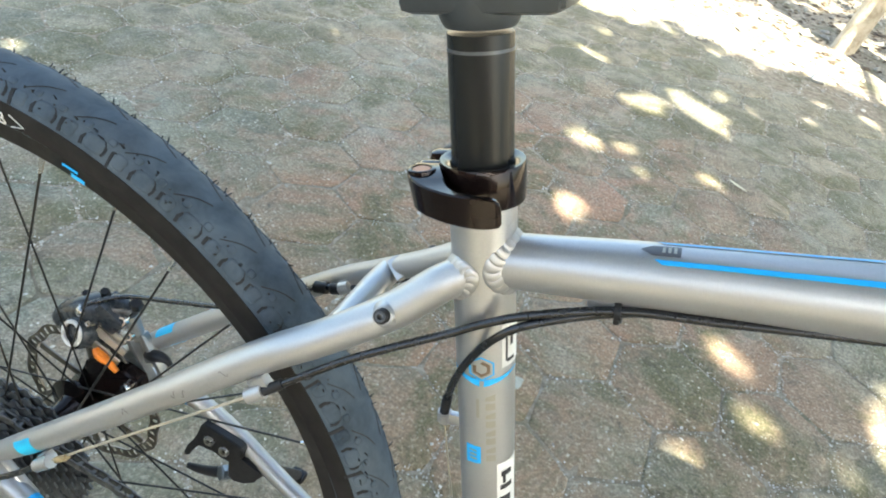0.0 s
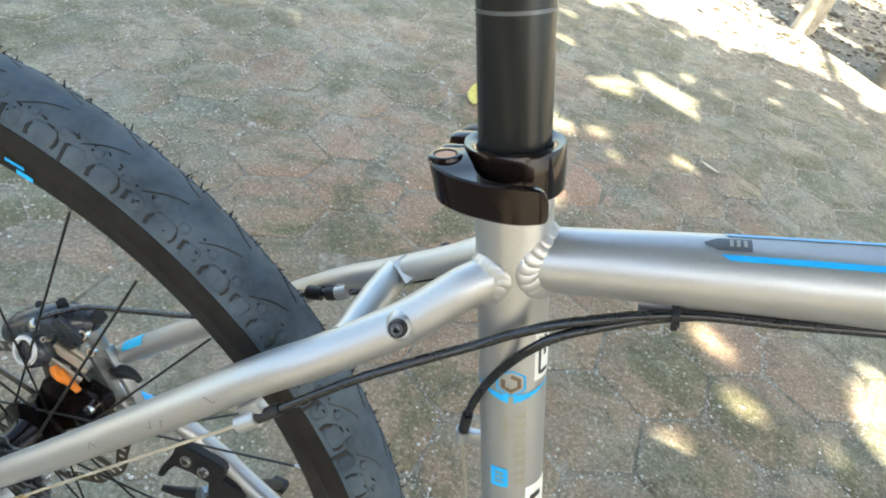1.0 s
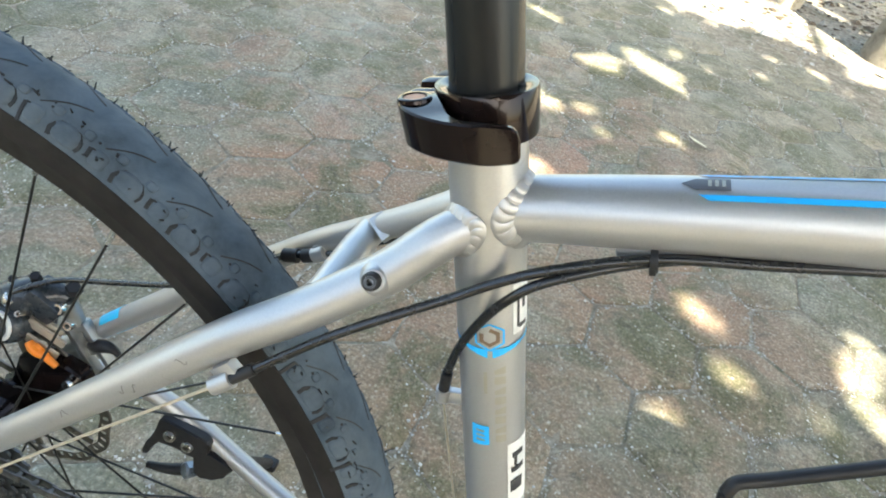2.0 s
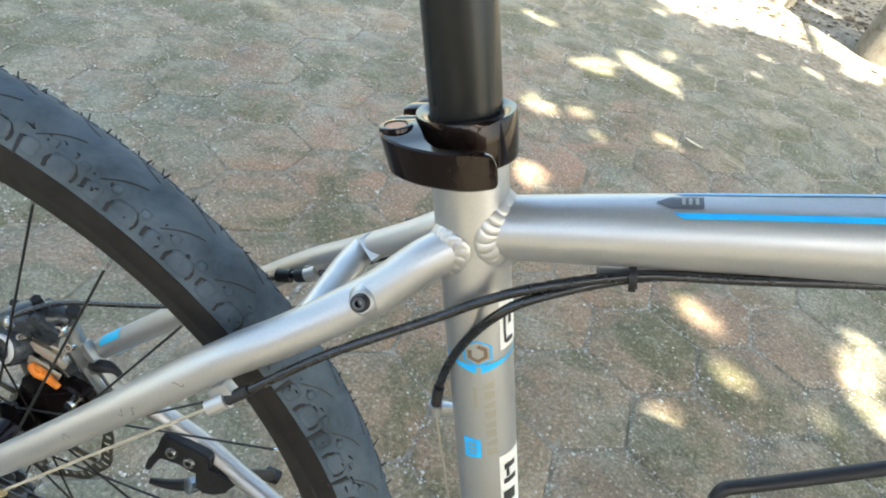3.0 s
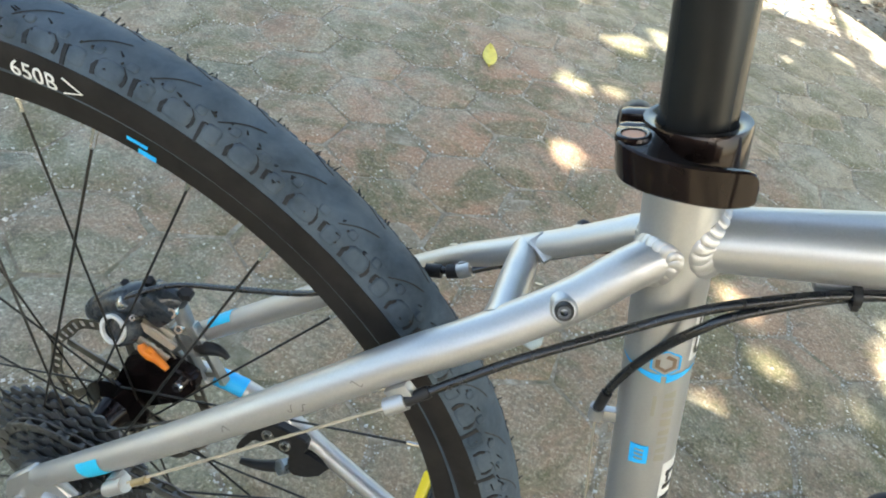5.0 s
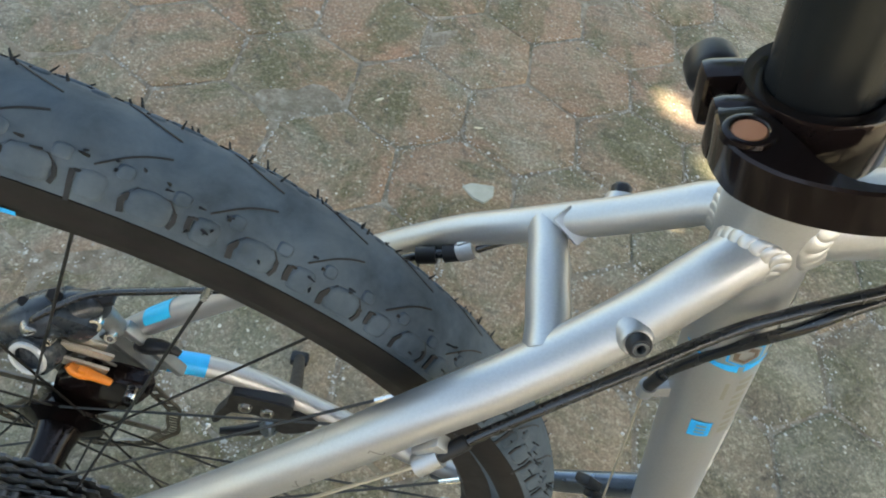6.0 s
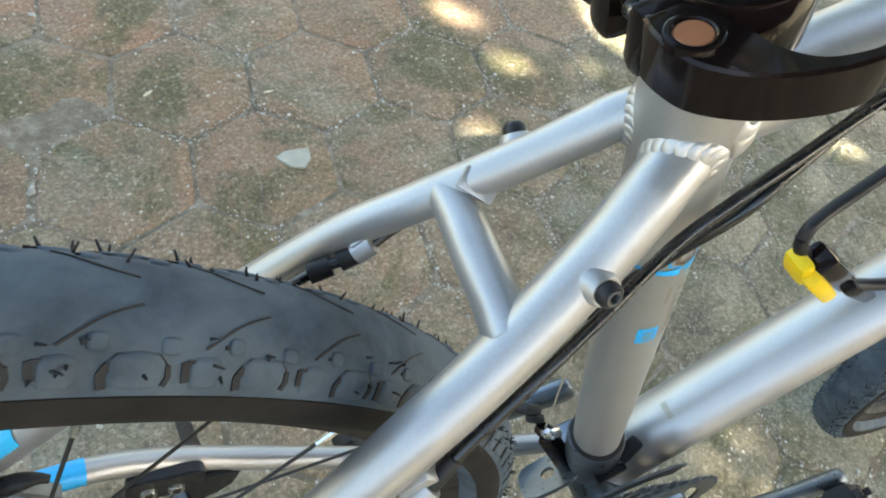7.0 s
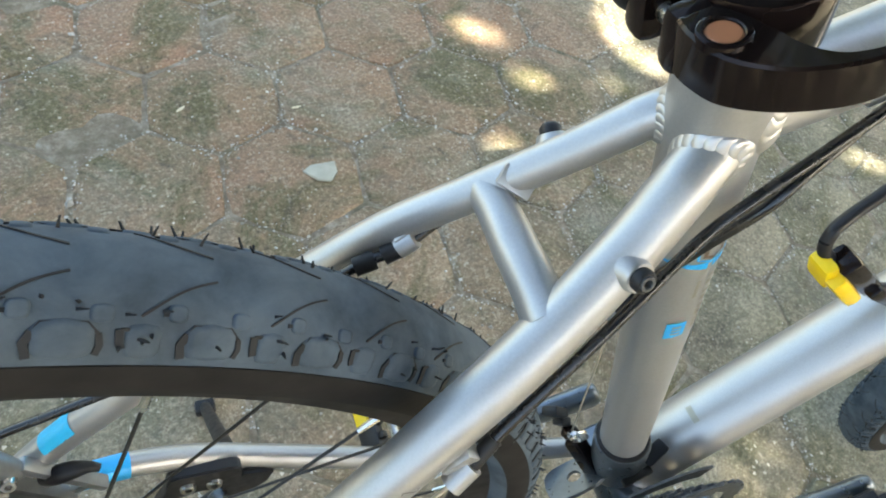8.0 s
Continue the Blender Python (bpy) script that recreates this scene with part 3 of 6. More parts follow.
# seat stays and chain stays, one pair each
STAY = ((-0.004, 0.001, 0.0680, 0.0100), (-0.0300, 0.0138, 0.0452, 0.0104), (-0.0380, 0.0176, 0.0366, 0.0106), (-0.0545, 0.0245, 0.0172, 0.0107), (-0.0860, 0.0362, -0.0105, 0.0107), (-0.1160, 0.0450, -0.0345, 0.0105), (-0.1625, 0.0555, -0.0785, 0.0100), (-0.228, 0.0655, -0.1420, 0.0094), (-0.291, 0.0705, -0.2035, 0.0088), (-0.330, 0.0700, -0.2430, 0.0075))
SLIM = ((-0.004, 0.001, 0.0680, 0.0095), (-0.0300, 0.0137, 0.0480, 0.0084), (-0.0380, 0.0168, 0.0405, 0.0082), (-0.0545, 0.0229, 0.0245, 0.0079), (-0.0860, 0.0352, -0.0045, 0.0079), (-0.1160, 0.0464, -0.0317, 0.0079), (-0.1625, 0.0565, -0.0772, 0.0084)) + STAY[7:]      # the left stay is slimmer
CHAIN = ((0.085, 0.030, -0.3450, 0.0100, 0.0085), (0.02, 0.042, -0.3430, 0.0105, 0.0085), (-0.07, 0.059, -0.3340, 0.0100, 0.0080), (-0.125, 0.070, -0.3220, 0.0095, 0.0085), (-0.172, 0.078, -0.3080, 0.0092, 0.0088), (-0.212, 0.0815, -0.2900, 0.0090, 0.0090), (-0.255, 0.0805, -0.2715, 0.0085, 0.0085), (-0.298, 0.0750, -0.2620, 0.0080, 0.0078), (-0.325, 0.0720, -0.2625, 0.0070, 0.0070))
stay_tubes = {}
for sg, side in ((-1, "right"), (1, "left")):
    t = Tube([(x, y * sg, z, r) for x, y, z, r in (STAY if sg < 0 else SLIM)], 8)
    stay = part("seat_stay", t.skin(bmesh.new(), 28), SILVER)
    stay_tubes[sg] = (t, stay)
    bm = bmesh.new()
    if sg < 0:
        patch(bm, t, 0.378, 0.400, -120, 40, n=12, shape=lambda u, v: (u * (0.75 + 0.25 * v), v))
    else:
        patch(bm, t, 0.368, 0.396, 30, 280, n=18)
    part("stay_band", bm, CYAN, stay, "cyan blue paint band")
    bm = bmesh.new()           # threaded boss with a black plug
    c = Vector((-0.0545, 0.0245 * sg, 0.0170))
    out = Vector((0.0, 0.80 * sg, 0.60 if sg > 0 else 0.36)).normalized()
    lathe(bm, [(0.0086, 0.0060), (0.0076, 0.0086), (0.0064, 0.0104), (0.0059, 0.0122), (0.0052, 0.0128)], c, out, 24)
    part("boss", bm, SILVER, stay)
    bm = bmesh.new()
    lathe(bm, [(0.0020, 0.0136), (0.0020, 0.0166), (0.0034, 0.0166), (0.0044, 0.0154), (0.0044, 0.0110), (0.0020, 0.0110)], c, out, 24, True)
    part("boss_plug", bm, BLACKPLASTIC, stay, "black rubber plug")
    bm = bmesh.new()
    lathe(bm, [(0.0015, 0.0140), (0.0015, 0.0168), (0.0018, 0.0172), (0.0028, 0.0172), (0.0030, 0.0164), (0.0020, 0.0140)], c, out, 18, True)
    part("boss_screw", bm, DARKSTEEL, stay)
    # weld at the seat tube
    bm = bmesh.new()
    d0 = (Vector(t.c[16]) - Vector(t.c[4])).normalized()
    weld_ring(bm, Vector(t.c[8]), d0, 0.0098 if sg < 0 else 0.0080, 0.0190, 0.0042 if sg < 0 else 0.0034, 18)
    part("weld_bead", bm, WELD, stay, "rippled bright weld")
    # chain stay
    ct = Tube([(x, y * sg, z, r, ry) for x, y, z, r, ry in CHAIN], 8)
    cs = part("chain_stay", ct.skin(bmesh.new(), 24), SILVER)
    stay_tubes[sg * 2] = (ct, cs)
    bm = bmesh.new()
    s_at = lambda x: float(np.interp(-x, -ct.c[:, 0], ct.s))
    patch(bm, ct, s_at(-0.260), s_at(-0.287), 0, 360, n=24)
    part("stay_band", bm, BLUE, cs, "cyan blue paint band")
    # dropout plate
    bm = bmesh.new()
    o = Vector((HUB.x, 0.0690 * sg, HUB.z))
    dm = Matrix.Translation(o) @ Matrix(((1, 0, 0), (0, 0, 1), (0, 1, 0))).to_4x4()
    plate(bm, [(0.045, 0.012), (0.060, 0.020), (0.030, 0.045), (0.012, 0.050), (-0.012, 0.020), (-0.016, 0.0), (-0.010, -0.016), (0.008, -0.018), (0.040, 0.000)], 0.007, dm)
    bmesh.ops.bevel(bm, geom=bm.edges[:], offset=0.0012, segments=1, affect="EDGES")
    part("dropout", bm, SILVER)

# weld of the top tube
bm = bmesh.new()
weld_ring(bm, (0.010, 0, 0.0677), Vector(top_t.t[12]), 0.0156, 0.0184, 0.0054, 22)
part("weld_bead", bm, WELD, top_tube, "rippled bright weld")

# brake bridge between the seat stays
bm = bmesh.new()
rows = []
for u in np.linspace(-1, 1, 13):
    flare = 0.0014 * max(0.0, (abs(u) - 0.55) / 0.45) ** 2
    rows.append((-0.0785, 0.0310 * u, 0.0004 - 0.0034 * u * u + 0.0045 * max(0.0, u), 0.0090 + flare - 0.0018 * max(0.0, u) ** 2))
Tube(rows, 3).skin(bm, 24)
bridge = part("stay_bridge", bm, SILVER)
bm = bmesh.new()
u = Vector((0.0105, -0.0065, -0.0050)).normalized()
v = Vector((0.0067, 0.0030, 0.0045))
v = (v - u * v.dot(u)).normalized()
n = u.cross(v)
block(bm, Matrix.Translation(Vector((-0.0710, 0.0227, 0.0131)) - n * 0.0034) @ Matrix((u, v, n)).transposed().to_4x4(), (0.0150, 0.0092, 0.0060), 0.0011)
part("bridge_lug", bm, SILVER, bridge, "square silver lug", 25)

# ---- wheels ----
RIM_IN, RIM_OUT = 0.2885, 0.3095
TYRE_C, TYRE_W, TYRE_H = 0.3240, 0.0238, 0.0232      # the section's centre, half its width and half its height


def skin_at(a):
    """Height and slope of the tyre's section at the arc angle a (degrees) from the crown, as (y, r, outward)."""
    return TYRE_W * math.sin(radians(a)), TYRE_C + TYRE_H * math.cos(radians(a))


def wheel_point(c, ang, y, r):
    return Vector((c.x + r * math.cos(ang), c.y + y, c.z + r * math.sin(ang)))


def lug(bm, c, ang, a, dlen, dwide, high, skew=0.0, taper=0.8):
    """One tread block at the wheel's angle ang and section angle a (degrees)."""
    rows = []
    for lift, k in ((-0.0012, 1.0), (high, taper)):
        row = []
        for sx, sy in ((-1, -1), (1, -1), (1, 1), (-1, 1)):
            aa = a + sy * k * math.degrees(dwide / 2 / TYRE_W)
            an = ang + (sx * k * dlen / 2 + skew * sy * dwide / 2) / 0.347
            y, r = skin_at(aa)
            o = radians(aa)
            row.append(bm.verts.new(wheel_point(c, an, y + lift * math.sin(o), r + lift * math.cos(o))))
        rows.append(row)
    p, q = rows
    bm.faces.new(q)
    for k in range(4):
        bm.faces.new((p[k], p[(k + 1) % 4], q[(k + 1) % 4], q[k]))


def dome(bm, c, ang, a, dlen, dwide, high):
    """One worn, rounded tread block."""
    rings = []
    for lift, k in ((-0.0005, 1.0), (high * 0.7, 0.86), (high, 0.60)):
        ring = []
        for q in range(10):
            th = 2 * math.pi * (q + 0.5) / 10
            sx, sy = (math.copysign(abs(f) ** 0.6, f) for f in (math.cos(th), math.sin(th)))
            aa = a + sy * k * math.degrees(dwide / 2 / TYRE_W)
            y, r = skin_at(aa)
            o = radians(aa)
            ring.append(bm.verts.new(wheel_point(c, ang + sx * k * dlen / 2 / 0.347, y + lift * math.sin(o), r + lift * math.cos(o))))
        rings.append(ring)
    for p, q in zip(rings, rings[1:]):
        for k in range(10):
            bm.faces.new((p[k], p[(k + 1) % 10], q[(k + 1) % 10], q[k]))
    bm.faces.new(rings[-1])


def ridge(bm, c, line, wide, high):
    """A thin raised line on the tread along rows of (wheel angle, section angle)."""
    left, right, ltop, rtop = [], [], [], []
    for k, (an, aa) in enumerate(line):
        p, q = line[max(0, k - 1)], line[min(len(line) - 1, k + 1)]
        d = np.array(((q[0] - p[0]) * 0.347, radians(q[1] - p[1]) * TYRE_W))
        d /= np.hypot(*d)
        for low, up, sg in ((left, ltop, 1), (right, rtop, -1)):
            a2 = aa + math.degrees(sg * d[0] * wide / 2 / TYRE_W)
            n2 = an - sg * d[1] * wide / 2 / 0.347
            y, r = skin_at(a2)
            o = radians(a2)
            low.append(bm.verts.new(wheel_point(c, n2, y, r)))
            up.append(bm.verts.new(wheel_point(c, n2, y + high * math.sin(o), r + high * math.cos(o))))
    for k in range(len(line) - 1):
        bm.faces.new((ltop[k], ltop[k + 1], rtop[k + 1], rtop[k]))
        bm.faces.new((left[k], left[k + 1], ltop[k + 1], ltop[k]))
        bm.faces.new((right[k], rtop[k], rtop[k + 1], right[k + 1]))
    for k in (0, -1):
        bm.faces.new((left[k], right[k], rtop[k], ltop[k]))


def wheel(name, label, c, turn=0.0):
    """A wheel with rim, tyre, tread, spokes and hub about the centre c."""
    bm = bmesh.new()
    prof = [(RIM_IN, -0.0035), (RIM_IN + 0.004, -0.0095), (RIM_OUT - 0.004, -0.0118), (RIM_OUT, -0.0125), (RIM_OUT, -0.0105), (RIM_OUT - 0.007, -0.0095), (RIM_OUT - 0.007, 0.0095), (RIM_OUT, 0.0105), (RIM_OUT, 0.0125), (RIM_OUT - 0.004, 0.0118), (RIM_IN + 0.004, 0.0095), (RIM_IN, 0.0035)]
    lathe(bm, prof, c, (0, 1, 0), 120, True)
    top = part(name, bm, RIMBLACK, None, label, 30)
    bm = bmesh.new()
    sect = [(0.3030, -0.0100), (0.3085, -0.0122), (0.3108, -0.0175)] + [(skin_at(a)[1], skin_at(a)[0]) for a in range(-112, 113, 14)] + [(0.3108, 0.0175), (0.3085, 0.0122), (0.3030, 0.0100)]
    lathe(bm, sect, c, (0, 1, 0), 144, True)
    tyre = part("tyre", bm, RUBBER, top, "dusty black knobbly tyre", 60)
    # raised tread: shoulder blocks, thin arcs and small studs, repeated round the tyre
    bm, dark, groove = bmesh.new(), bmesh.new(), bmesh.new()
    reps = 57
    w = 2 * math.pi / reps
    dg = radians(1.0)
    for k in range(reps):
        b = radians(62.2) + w * k
        for sg in (-1, 1):
            # a house-shaped block, then a smaller barred one, shade round them painted as lines
            jit = lambda v: v * random.uniform(0.8, 1.2)
            dome(bm, c, b, sg * 55, 0.0165, 0.0120, 0.0010)
            ridge(dark, c, [(b + 1.30 * dg, sg * 67), (b + 1.45 * dg, sg * 57), (b + 1.15 * dg, sg * 50)], jit(0.0021), 0.0006)
            ridge(dark, c, [(b + 1.15 * dg, sg * 50), (b + 0.9 * dg, sg * 44), (b - 0.9 * dg, sg * 44), (b - 1.35 * dg, sg * 51)], jit(0.0008), 0.0005)
            ridge(dark, c, [(b - 1.35 * dg, sg * 51), (b - 1.45 * dg, sg * 58), (b - 1.30 * dg, sg * 65)], jit(0.0015), 0.0006)
            dome(bm, c, b + 3.1 * dg, sg * 56, 0.0105, 0.0110, 0.0008)
            ridge(dark, c, [(b + 4.15 * dg, sg * 48), (b + 4.10 * dg, sg * 57), (b + 4.0 * dg, sg * jit(67))], jit(0.0021), 0.0006)
            ridge(dark, c, [(b + 4.10 * dg, sg * 48), (b + 2.7 * dg, sg * 47)], jit(0.0009), 0.0005)
            ridge(dark, c, [(b + 3.6 * dg, sg * 57), (b + 2.6 * dg, sg * 56)], jit(0.0012), 0.0005)
            dome(bm, c, b + 1.7 * dg, sg * 36, 0.0060, 0.0056, 0.0007)
            dome(bm, c, b + 4.9 * dg, sg * 38, 0.0065, 0.0054, 0.0007)
            lug(dark, c, b + 2.1 * dg, sg * 37, 0.0034, 0.0015, 0.0004)
            # curved sipe from the shoulder to the crown, its hollow's shade painted black
            ridge(groove, c, [(b + (3.3 - 3.4 * u) * dg, sg * (39 - 28 * u ** 1.15 - 5 * math.sin(math.pi * u))) for u in np.linspace(0, 1, 9)], 0.0007, 0.0003)
            for q in range(7):          # moulding hairs, bunched at the blocks
                if random.random() < 0.8:
                    an, aa = b + dg * (random.choice((0.0, 3.1)) + random.gauss(0, 0.55)), sg * random.uniform(28, 60)
                    y, r = skin_at(aa)
                    p0 = wheel_point(c, an, y, r)
                    o = radians(aa)
                    ln = random.uniform(0.0018, 0.0044)
                    p1 = wheel_point(c, an + random.uniform(-0.008, 0.008), y + ln * math.sin(o), r + ln * math.cos(o))
                    lathe(dark, [(0.00065, 0), (0.0003, (p1 - p0).length)], p0, p1 - p0, 4)
    tagged(part("tread", bm, RUBBER, top, "raised dusty tread blocks", 60), kind="stuff")
    tagged(part("tread_edge", dark, SHADEHAIR, top, "black hairs and painted shade lines round the tread blocks", 25), kind="stuff")
    tagged(part("tread_groove", groove, HOLLOWSHADE, top, "curved tread sipes, their shade painted black", 25), kind="stuff")
    # dark sidewall below the tread
    for sg in (-1, 1):
        bm = bmesh.new()
        line = [(skin_at(a)[1] + 0.0004 * math.cos(radians(a)), sg * (skin_at(a)[0] + 0.0004)) for a in range(74, 113, 6)]
        low = [(r, y - sg * 0.0030) for r, y in line][::-1]
        lathe(bm, line + low, c, (0, 1, 0), 144, True)
        part("sidewall", bm, CLEANRUBBER, top, "clean black sidewall", 60)
    # hub
    bm = bmesh.new()
    lathe(bm, [(0.010, -0.050), (0.014, -0.036), (0.0145, -0.032), (0.027, -0.031), (0.027, -0.028), (0.016, -0.024), (0.0135, -0.010), (0.0135, 0.012), (0.016, 0.024), (0.029, 0.029), (0.029, 0.032), (0.022, 0.034), (0.020, 0.043), (0.010, 0.050)], c, (0, 1, 0), 32)
    part("hub_shell", bm, GLOSSBLACK, top, "glossy black hub shell")
    bm = bmesh.new()
    lathe(bm, [(0.005, -0.075), (0.0085, -0.074), (0.0085, -0.066), (0.005, -0.065), (0.005, 0.065), (0.0085, 0.066), (0.0085, 0.074), (0.005, 0.075)], c, (0, 1, 0), 16)
    part("axle", bm, STEEL, top)
    bm = bmesh.new()
    rod(bm, [Vector((0, 0, 0)), Vector((0, 0, 0.27))], 0.0011, 1, 6, True)
    first = None
    for k in range(32):
        side = -1 if k % 2 else 1
        cross = 1 if (k // 2) % 2 else -1
        rim_a = turn + 2 * math.pi * k / 32
        hub_a = rim_a + cross * radians(62)
        a = wheel_point(c, hub_a, 0.030 * side, 0.0255)
        b = wheel_point(c, rim_a, 0.003 * side, RIM_IN + 0.001)
        if first is None:
            bm.free()
            bm = bmesh.new()
            lathe(bm, [(0.0009, 0.0), (0.0009, 0.985)], (0, 0, 0), (0, 0, 1), 6)
            me = bpy.data.meshes.new("spoke")
            bm.to_mesh(me)
            me.materials.append(SPOKE)
            bm.free()
            bm = bmesh.new()
            lathe(bm, [(0.0017, -0.014), (0.0021, 0.0), (0.0024, 0.002)], (0, 0, 0), (0, 0, 1), 8)
            mn = bpy.data.meshes.new("spoke_nipple")
            bm.to_mesh(mn)
            mn.materials.append(ALLOY)
            bm.free()
            first = True
        for name2, data, at, ln in (("spoke", me, a, (b - a).length), ("spoke_nipple", mn, b, 1.0)):
            ob = new(name2, data)
            ob.parent = top
            ob.matrix_basis = LIFT @ Matrix.Translation(at) @ frame_of(b - a).to_4x4() @ Matrix.Diagonal((1, 1, ln, 1))
    return top


rear = wheel("rear_wheel", "rear wheel with black rim and dusty tyre", HUB, 0.10)
rear.matrix_basis = Matrix.Translation(HUB + Vector((0, -0.004, 0))) @ Matrix.Rotation(0.0085, 4, "Z") @ Matrix.Translation(-HUB)   # it sits a little askew
FRONT = Vector((0.780, 0.0, -0.2853))
front = wheel("front_wheel", "front wheel with black rim and knobbly tyre", FRONT, 0.3)


def wall_text(text, ang, height, label, material):
    """Letters that follow the right wall of the rear tyre."""
    cu = bpy.data.curves.new("letters", "FONT")
    cu.body, cu.size, cu.extrude, cu.align_x = text, height, 0.0002, "CENTER"
    ob = new("letters", cu)
    me = bpy.data.meshes.new_from_object(ob.evaluated_get(bpy.context.evaluated_depsgraph_get()))
    bpy.data.objects.remove(ob)
    for v in me.vertices:
        x, y, z = v.co
        r = 0.3155 + y
        wall = TYRE_W * math.sin(math.acos((r - TYRE_C) / TYRE_H)) + 0.0010 + z
        v.co = wheel_point(HUB, ang - x / r, -wall, r)
    me.transform(LIFT)
    me.materials.append(material)
    out = new("tyre_print", me)
    out.parent = rear
    return tagged(out, label=label)


wall_text("650B", radians(87.8), 0.0128, "white size letters", WHITE)
bm = bmesh.new()
ridge(bm, HUB, [(radians(84.9), -109), (radians(82.9), -98), (radians(84.9), -88)], 0.0006, 0.0010)
part("tyre_chevron", bm, WHITE, rear, "thin white chevron")


def rim_mark(ang0, ang1, r0, r1, material, name, label):
    bm = bmesh.new()
    g = []
    for k in range(9):
        an = ang0 + (ang1 - ang0) * k / 8
        row = []
        for r in (r0, (r0 + r1) / 2, r1):
            wall = -0.0095 - 0.0023 * min(1.0, max(0.0, (r - RIM_IN - 0.004) / 0.016)) - 0.0008
            row.append(bm.verts.new(wheel_point(HUB, an, wall, r)))
        g.append(row)
    for a, b in zip(g, g[1:]):
        for j in range(2):
            bm.faces.new((a[j], a[j + 1], b[j + 1], b[j]))
    return part(name, bm, material, rear, label)


rim_mark(radians(79.8), radians(77.4), 0.2983, 0.3007, BLUE, "rim_badge", "blue rim badge")
rim_mark(radians(78.4), radians(76.3), 0.2932, 0.2966, BLUE, "rim_badge", "blue rim badge")

# cassette, freewheel body and brake disc
for k in range(8):
    r, y = 0.0655 - 0.0057 * k, -0.0215 - 0.0035 * k
    teeth = int(r * 2 * math.pi / 0.0127)
    line = []
    for q in range(teeth * 4):
        a = 2 * math.pi * q / (teeth * 4)
        rr = r + (0.0, 0.0, 0.0040, 0.0040)[q % 4]
        line.append((rr * math.cos(a), rr * math.sin(a)))
    bm = bmesh.new()
    plate(bm, line, 0.0018, Matrix.Translation(HUB + Vector((0, y, 0))) @ Matrix(((1, 0, 0), (0, 0, -1), (0, 1, 0))).to_4x4())
    part("sprocket", bm, DARKSTEEL, rear, "", 20)
bm = bmesh.new()
lathe(bm, [(0.019, -0.052), (0.021, -0.050), (0.021, -0.020), (0.017, -0.018)], HUB, (0, 1, 0), 24)
part("freewheel_body", bm, DARKSTEEL, rear)
bm = bmesh.new()
n = 144
disc_m = Matrix.Translation(HUB + Vector((0, 0.0475, 0))) @ Matrix(((1, 0, 0), (0, 0, -1), (0, 1, 0))).to_4x4()
sheets = []
for z in (0.0009, -0.0009):
    rings = []
    for r in (0.0680, 0.0695, 0.0760, 0.0785):
        rings.append([bm.verts.new(disc_m @ Vector(((r + 0.0014 * math.sin(a * 12)) * math.cos(a), (r + 0.0014 * math.sin(a * 12)) * math.sin(a), z))) for a in np.linspace(0, 2 * math.pi, n, endpoint=False)])
    for j in range(3):
        for q in range(n):
            if j != 1 or q % 6 in (0, 3):         # drilled slots
                bm.faces.new((rings[j][q], rings[j][(q + 1) % n], rings[j + 1][(q + 1) % n], rings[j + 1][q]))
    sheets.append(rings)
for j in (0, 3):
    for q in range(n):
        bm.faces.new((sheets[0][j][q], sheets[0][j][(q + 1) % n], sheets[1][j][(q + 1) % n], sheets[1][j][q]))
for k in range(6):
    a = 2 * math.pi * k / 6
    p0, p1 = Vector((0.022 * math.cos(a), 0.022 * math.sin(a), 0)), Vector((0.067 * math.cos(a + 0.55), 0.067 * math.sin(a + 0.55), 0))
    d = p1 - p0
    arm = bmesh.new()
    block(arm, disc_m @ Matrix.Translation((p0 + p1) / 2) @ Matrix.Rotation(math.atan2(d.y, d.x), 4, "Z"), (d.length, 0.0075, 0.0018), 0.0004)
    part("disc_arm", arm, DISCSTEEL, rear)
part("brake_disc", bm, DISCSTEEL, rear, "steel brake disc", 30)
bm = bmesh.new()
lathe(bm, [(0.016, -0.001), (0.024, -0.001), (0.024, 0.001), (0.016, 0.001)], HUB + Vector((0, 0.0475, 0)), (0, 1, 0), 24, True)
part("disc_carrier", bm, STEEL, rear)

# chain: upper and lower run as links
RING_C = BB + Vector((0, -0.046, 0))


def chain_run():
    bm = bmesh.new()
    up0, up1 = HUB + Vector((0.0, -0.040, 0.045)), RING_C + Vector((-0.02, 0, 0.066))
    n = int((up1 - up0).length / 0.0127)
    d = (up1 - up0).normalized()
    for k in range(n):
        m = Matrix.Translation(up0 + d * 0.0127 * (k + 0.5)) @ Matrix.Rotation(-math.atan2(d.z, d.x), 4, "Y")
        w = 0.0030 if k % 2 else 0.0021
        for s in (-1, 1):
            block(bm, m @ Matrix.Translation((0, s * w, 0)), (0.0165, 0.0010, 0.0078), 0.0004)
        lathe(bm, [(0.0026, -0.0036), (0.0026, 0.0036)], m @ Vector((0.00635, 0, 0)), (0, 1, 0), 8)
    # round the back of the sprocket
    for k in range(9):
        a = radians(90 + k * 17)
        m = Matrix.Translation(HUB + Vector((0.045 * math.cos(a), -0.040, 0.045 * math.sin(a)))) @ Matrix.Rotation(-a + math.pi / 2, 4, "Y")
        for s in (-1, 1):
            block(bm, m @ Matrix.Translation((0, s * 0.0026, 0)), (0.0150, 0.0010, 0.0078), 0.0004)
        lathe(bm, [(0.0026, -0.0036), (0.0026, 0.0036)], m @ Vector((0.0064, 0, 0)), (0, 1, 0), 8)
    ob = part("chain", bm, CHAINSTEEL, None, "oily steel chain")
    return tagged(ob, kind="stuff")


chain_run()
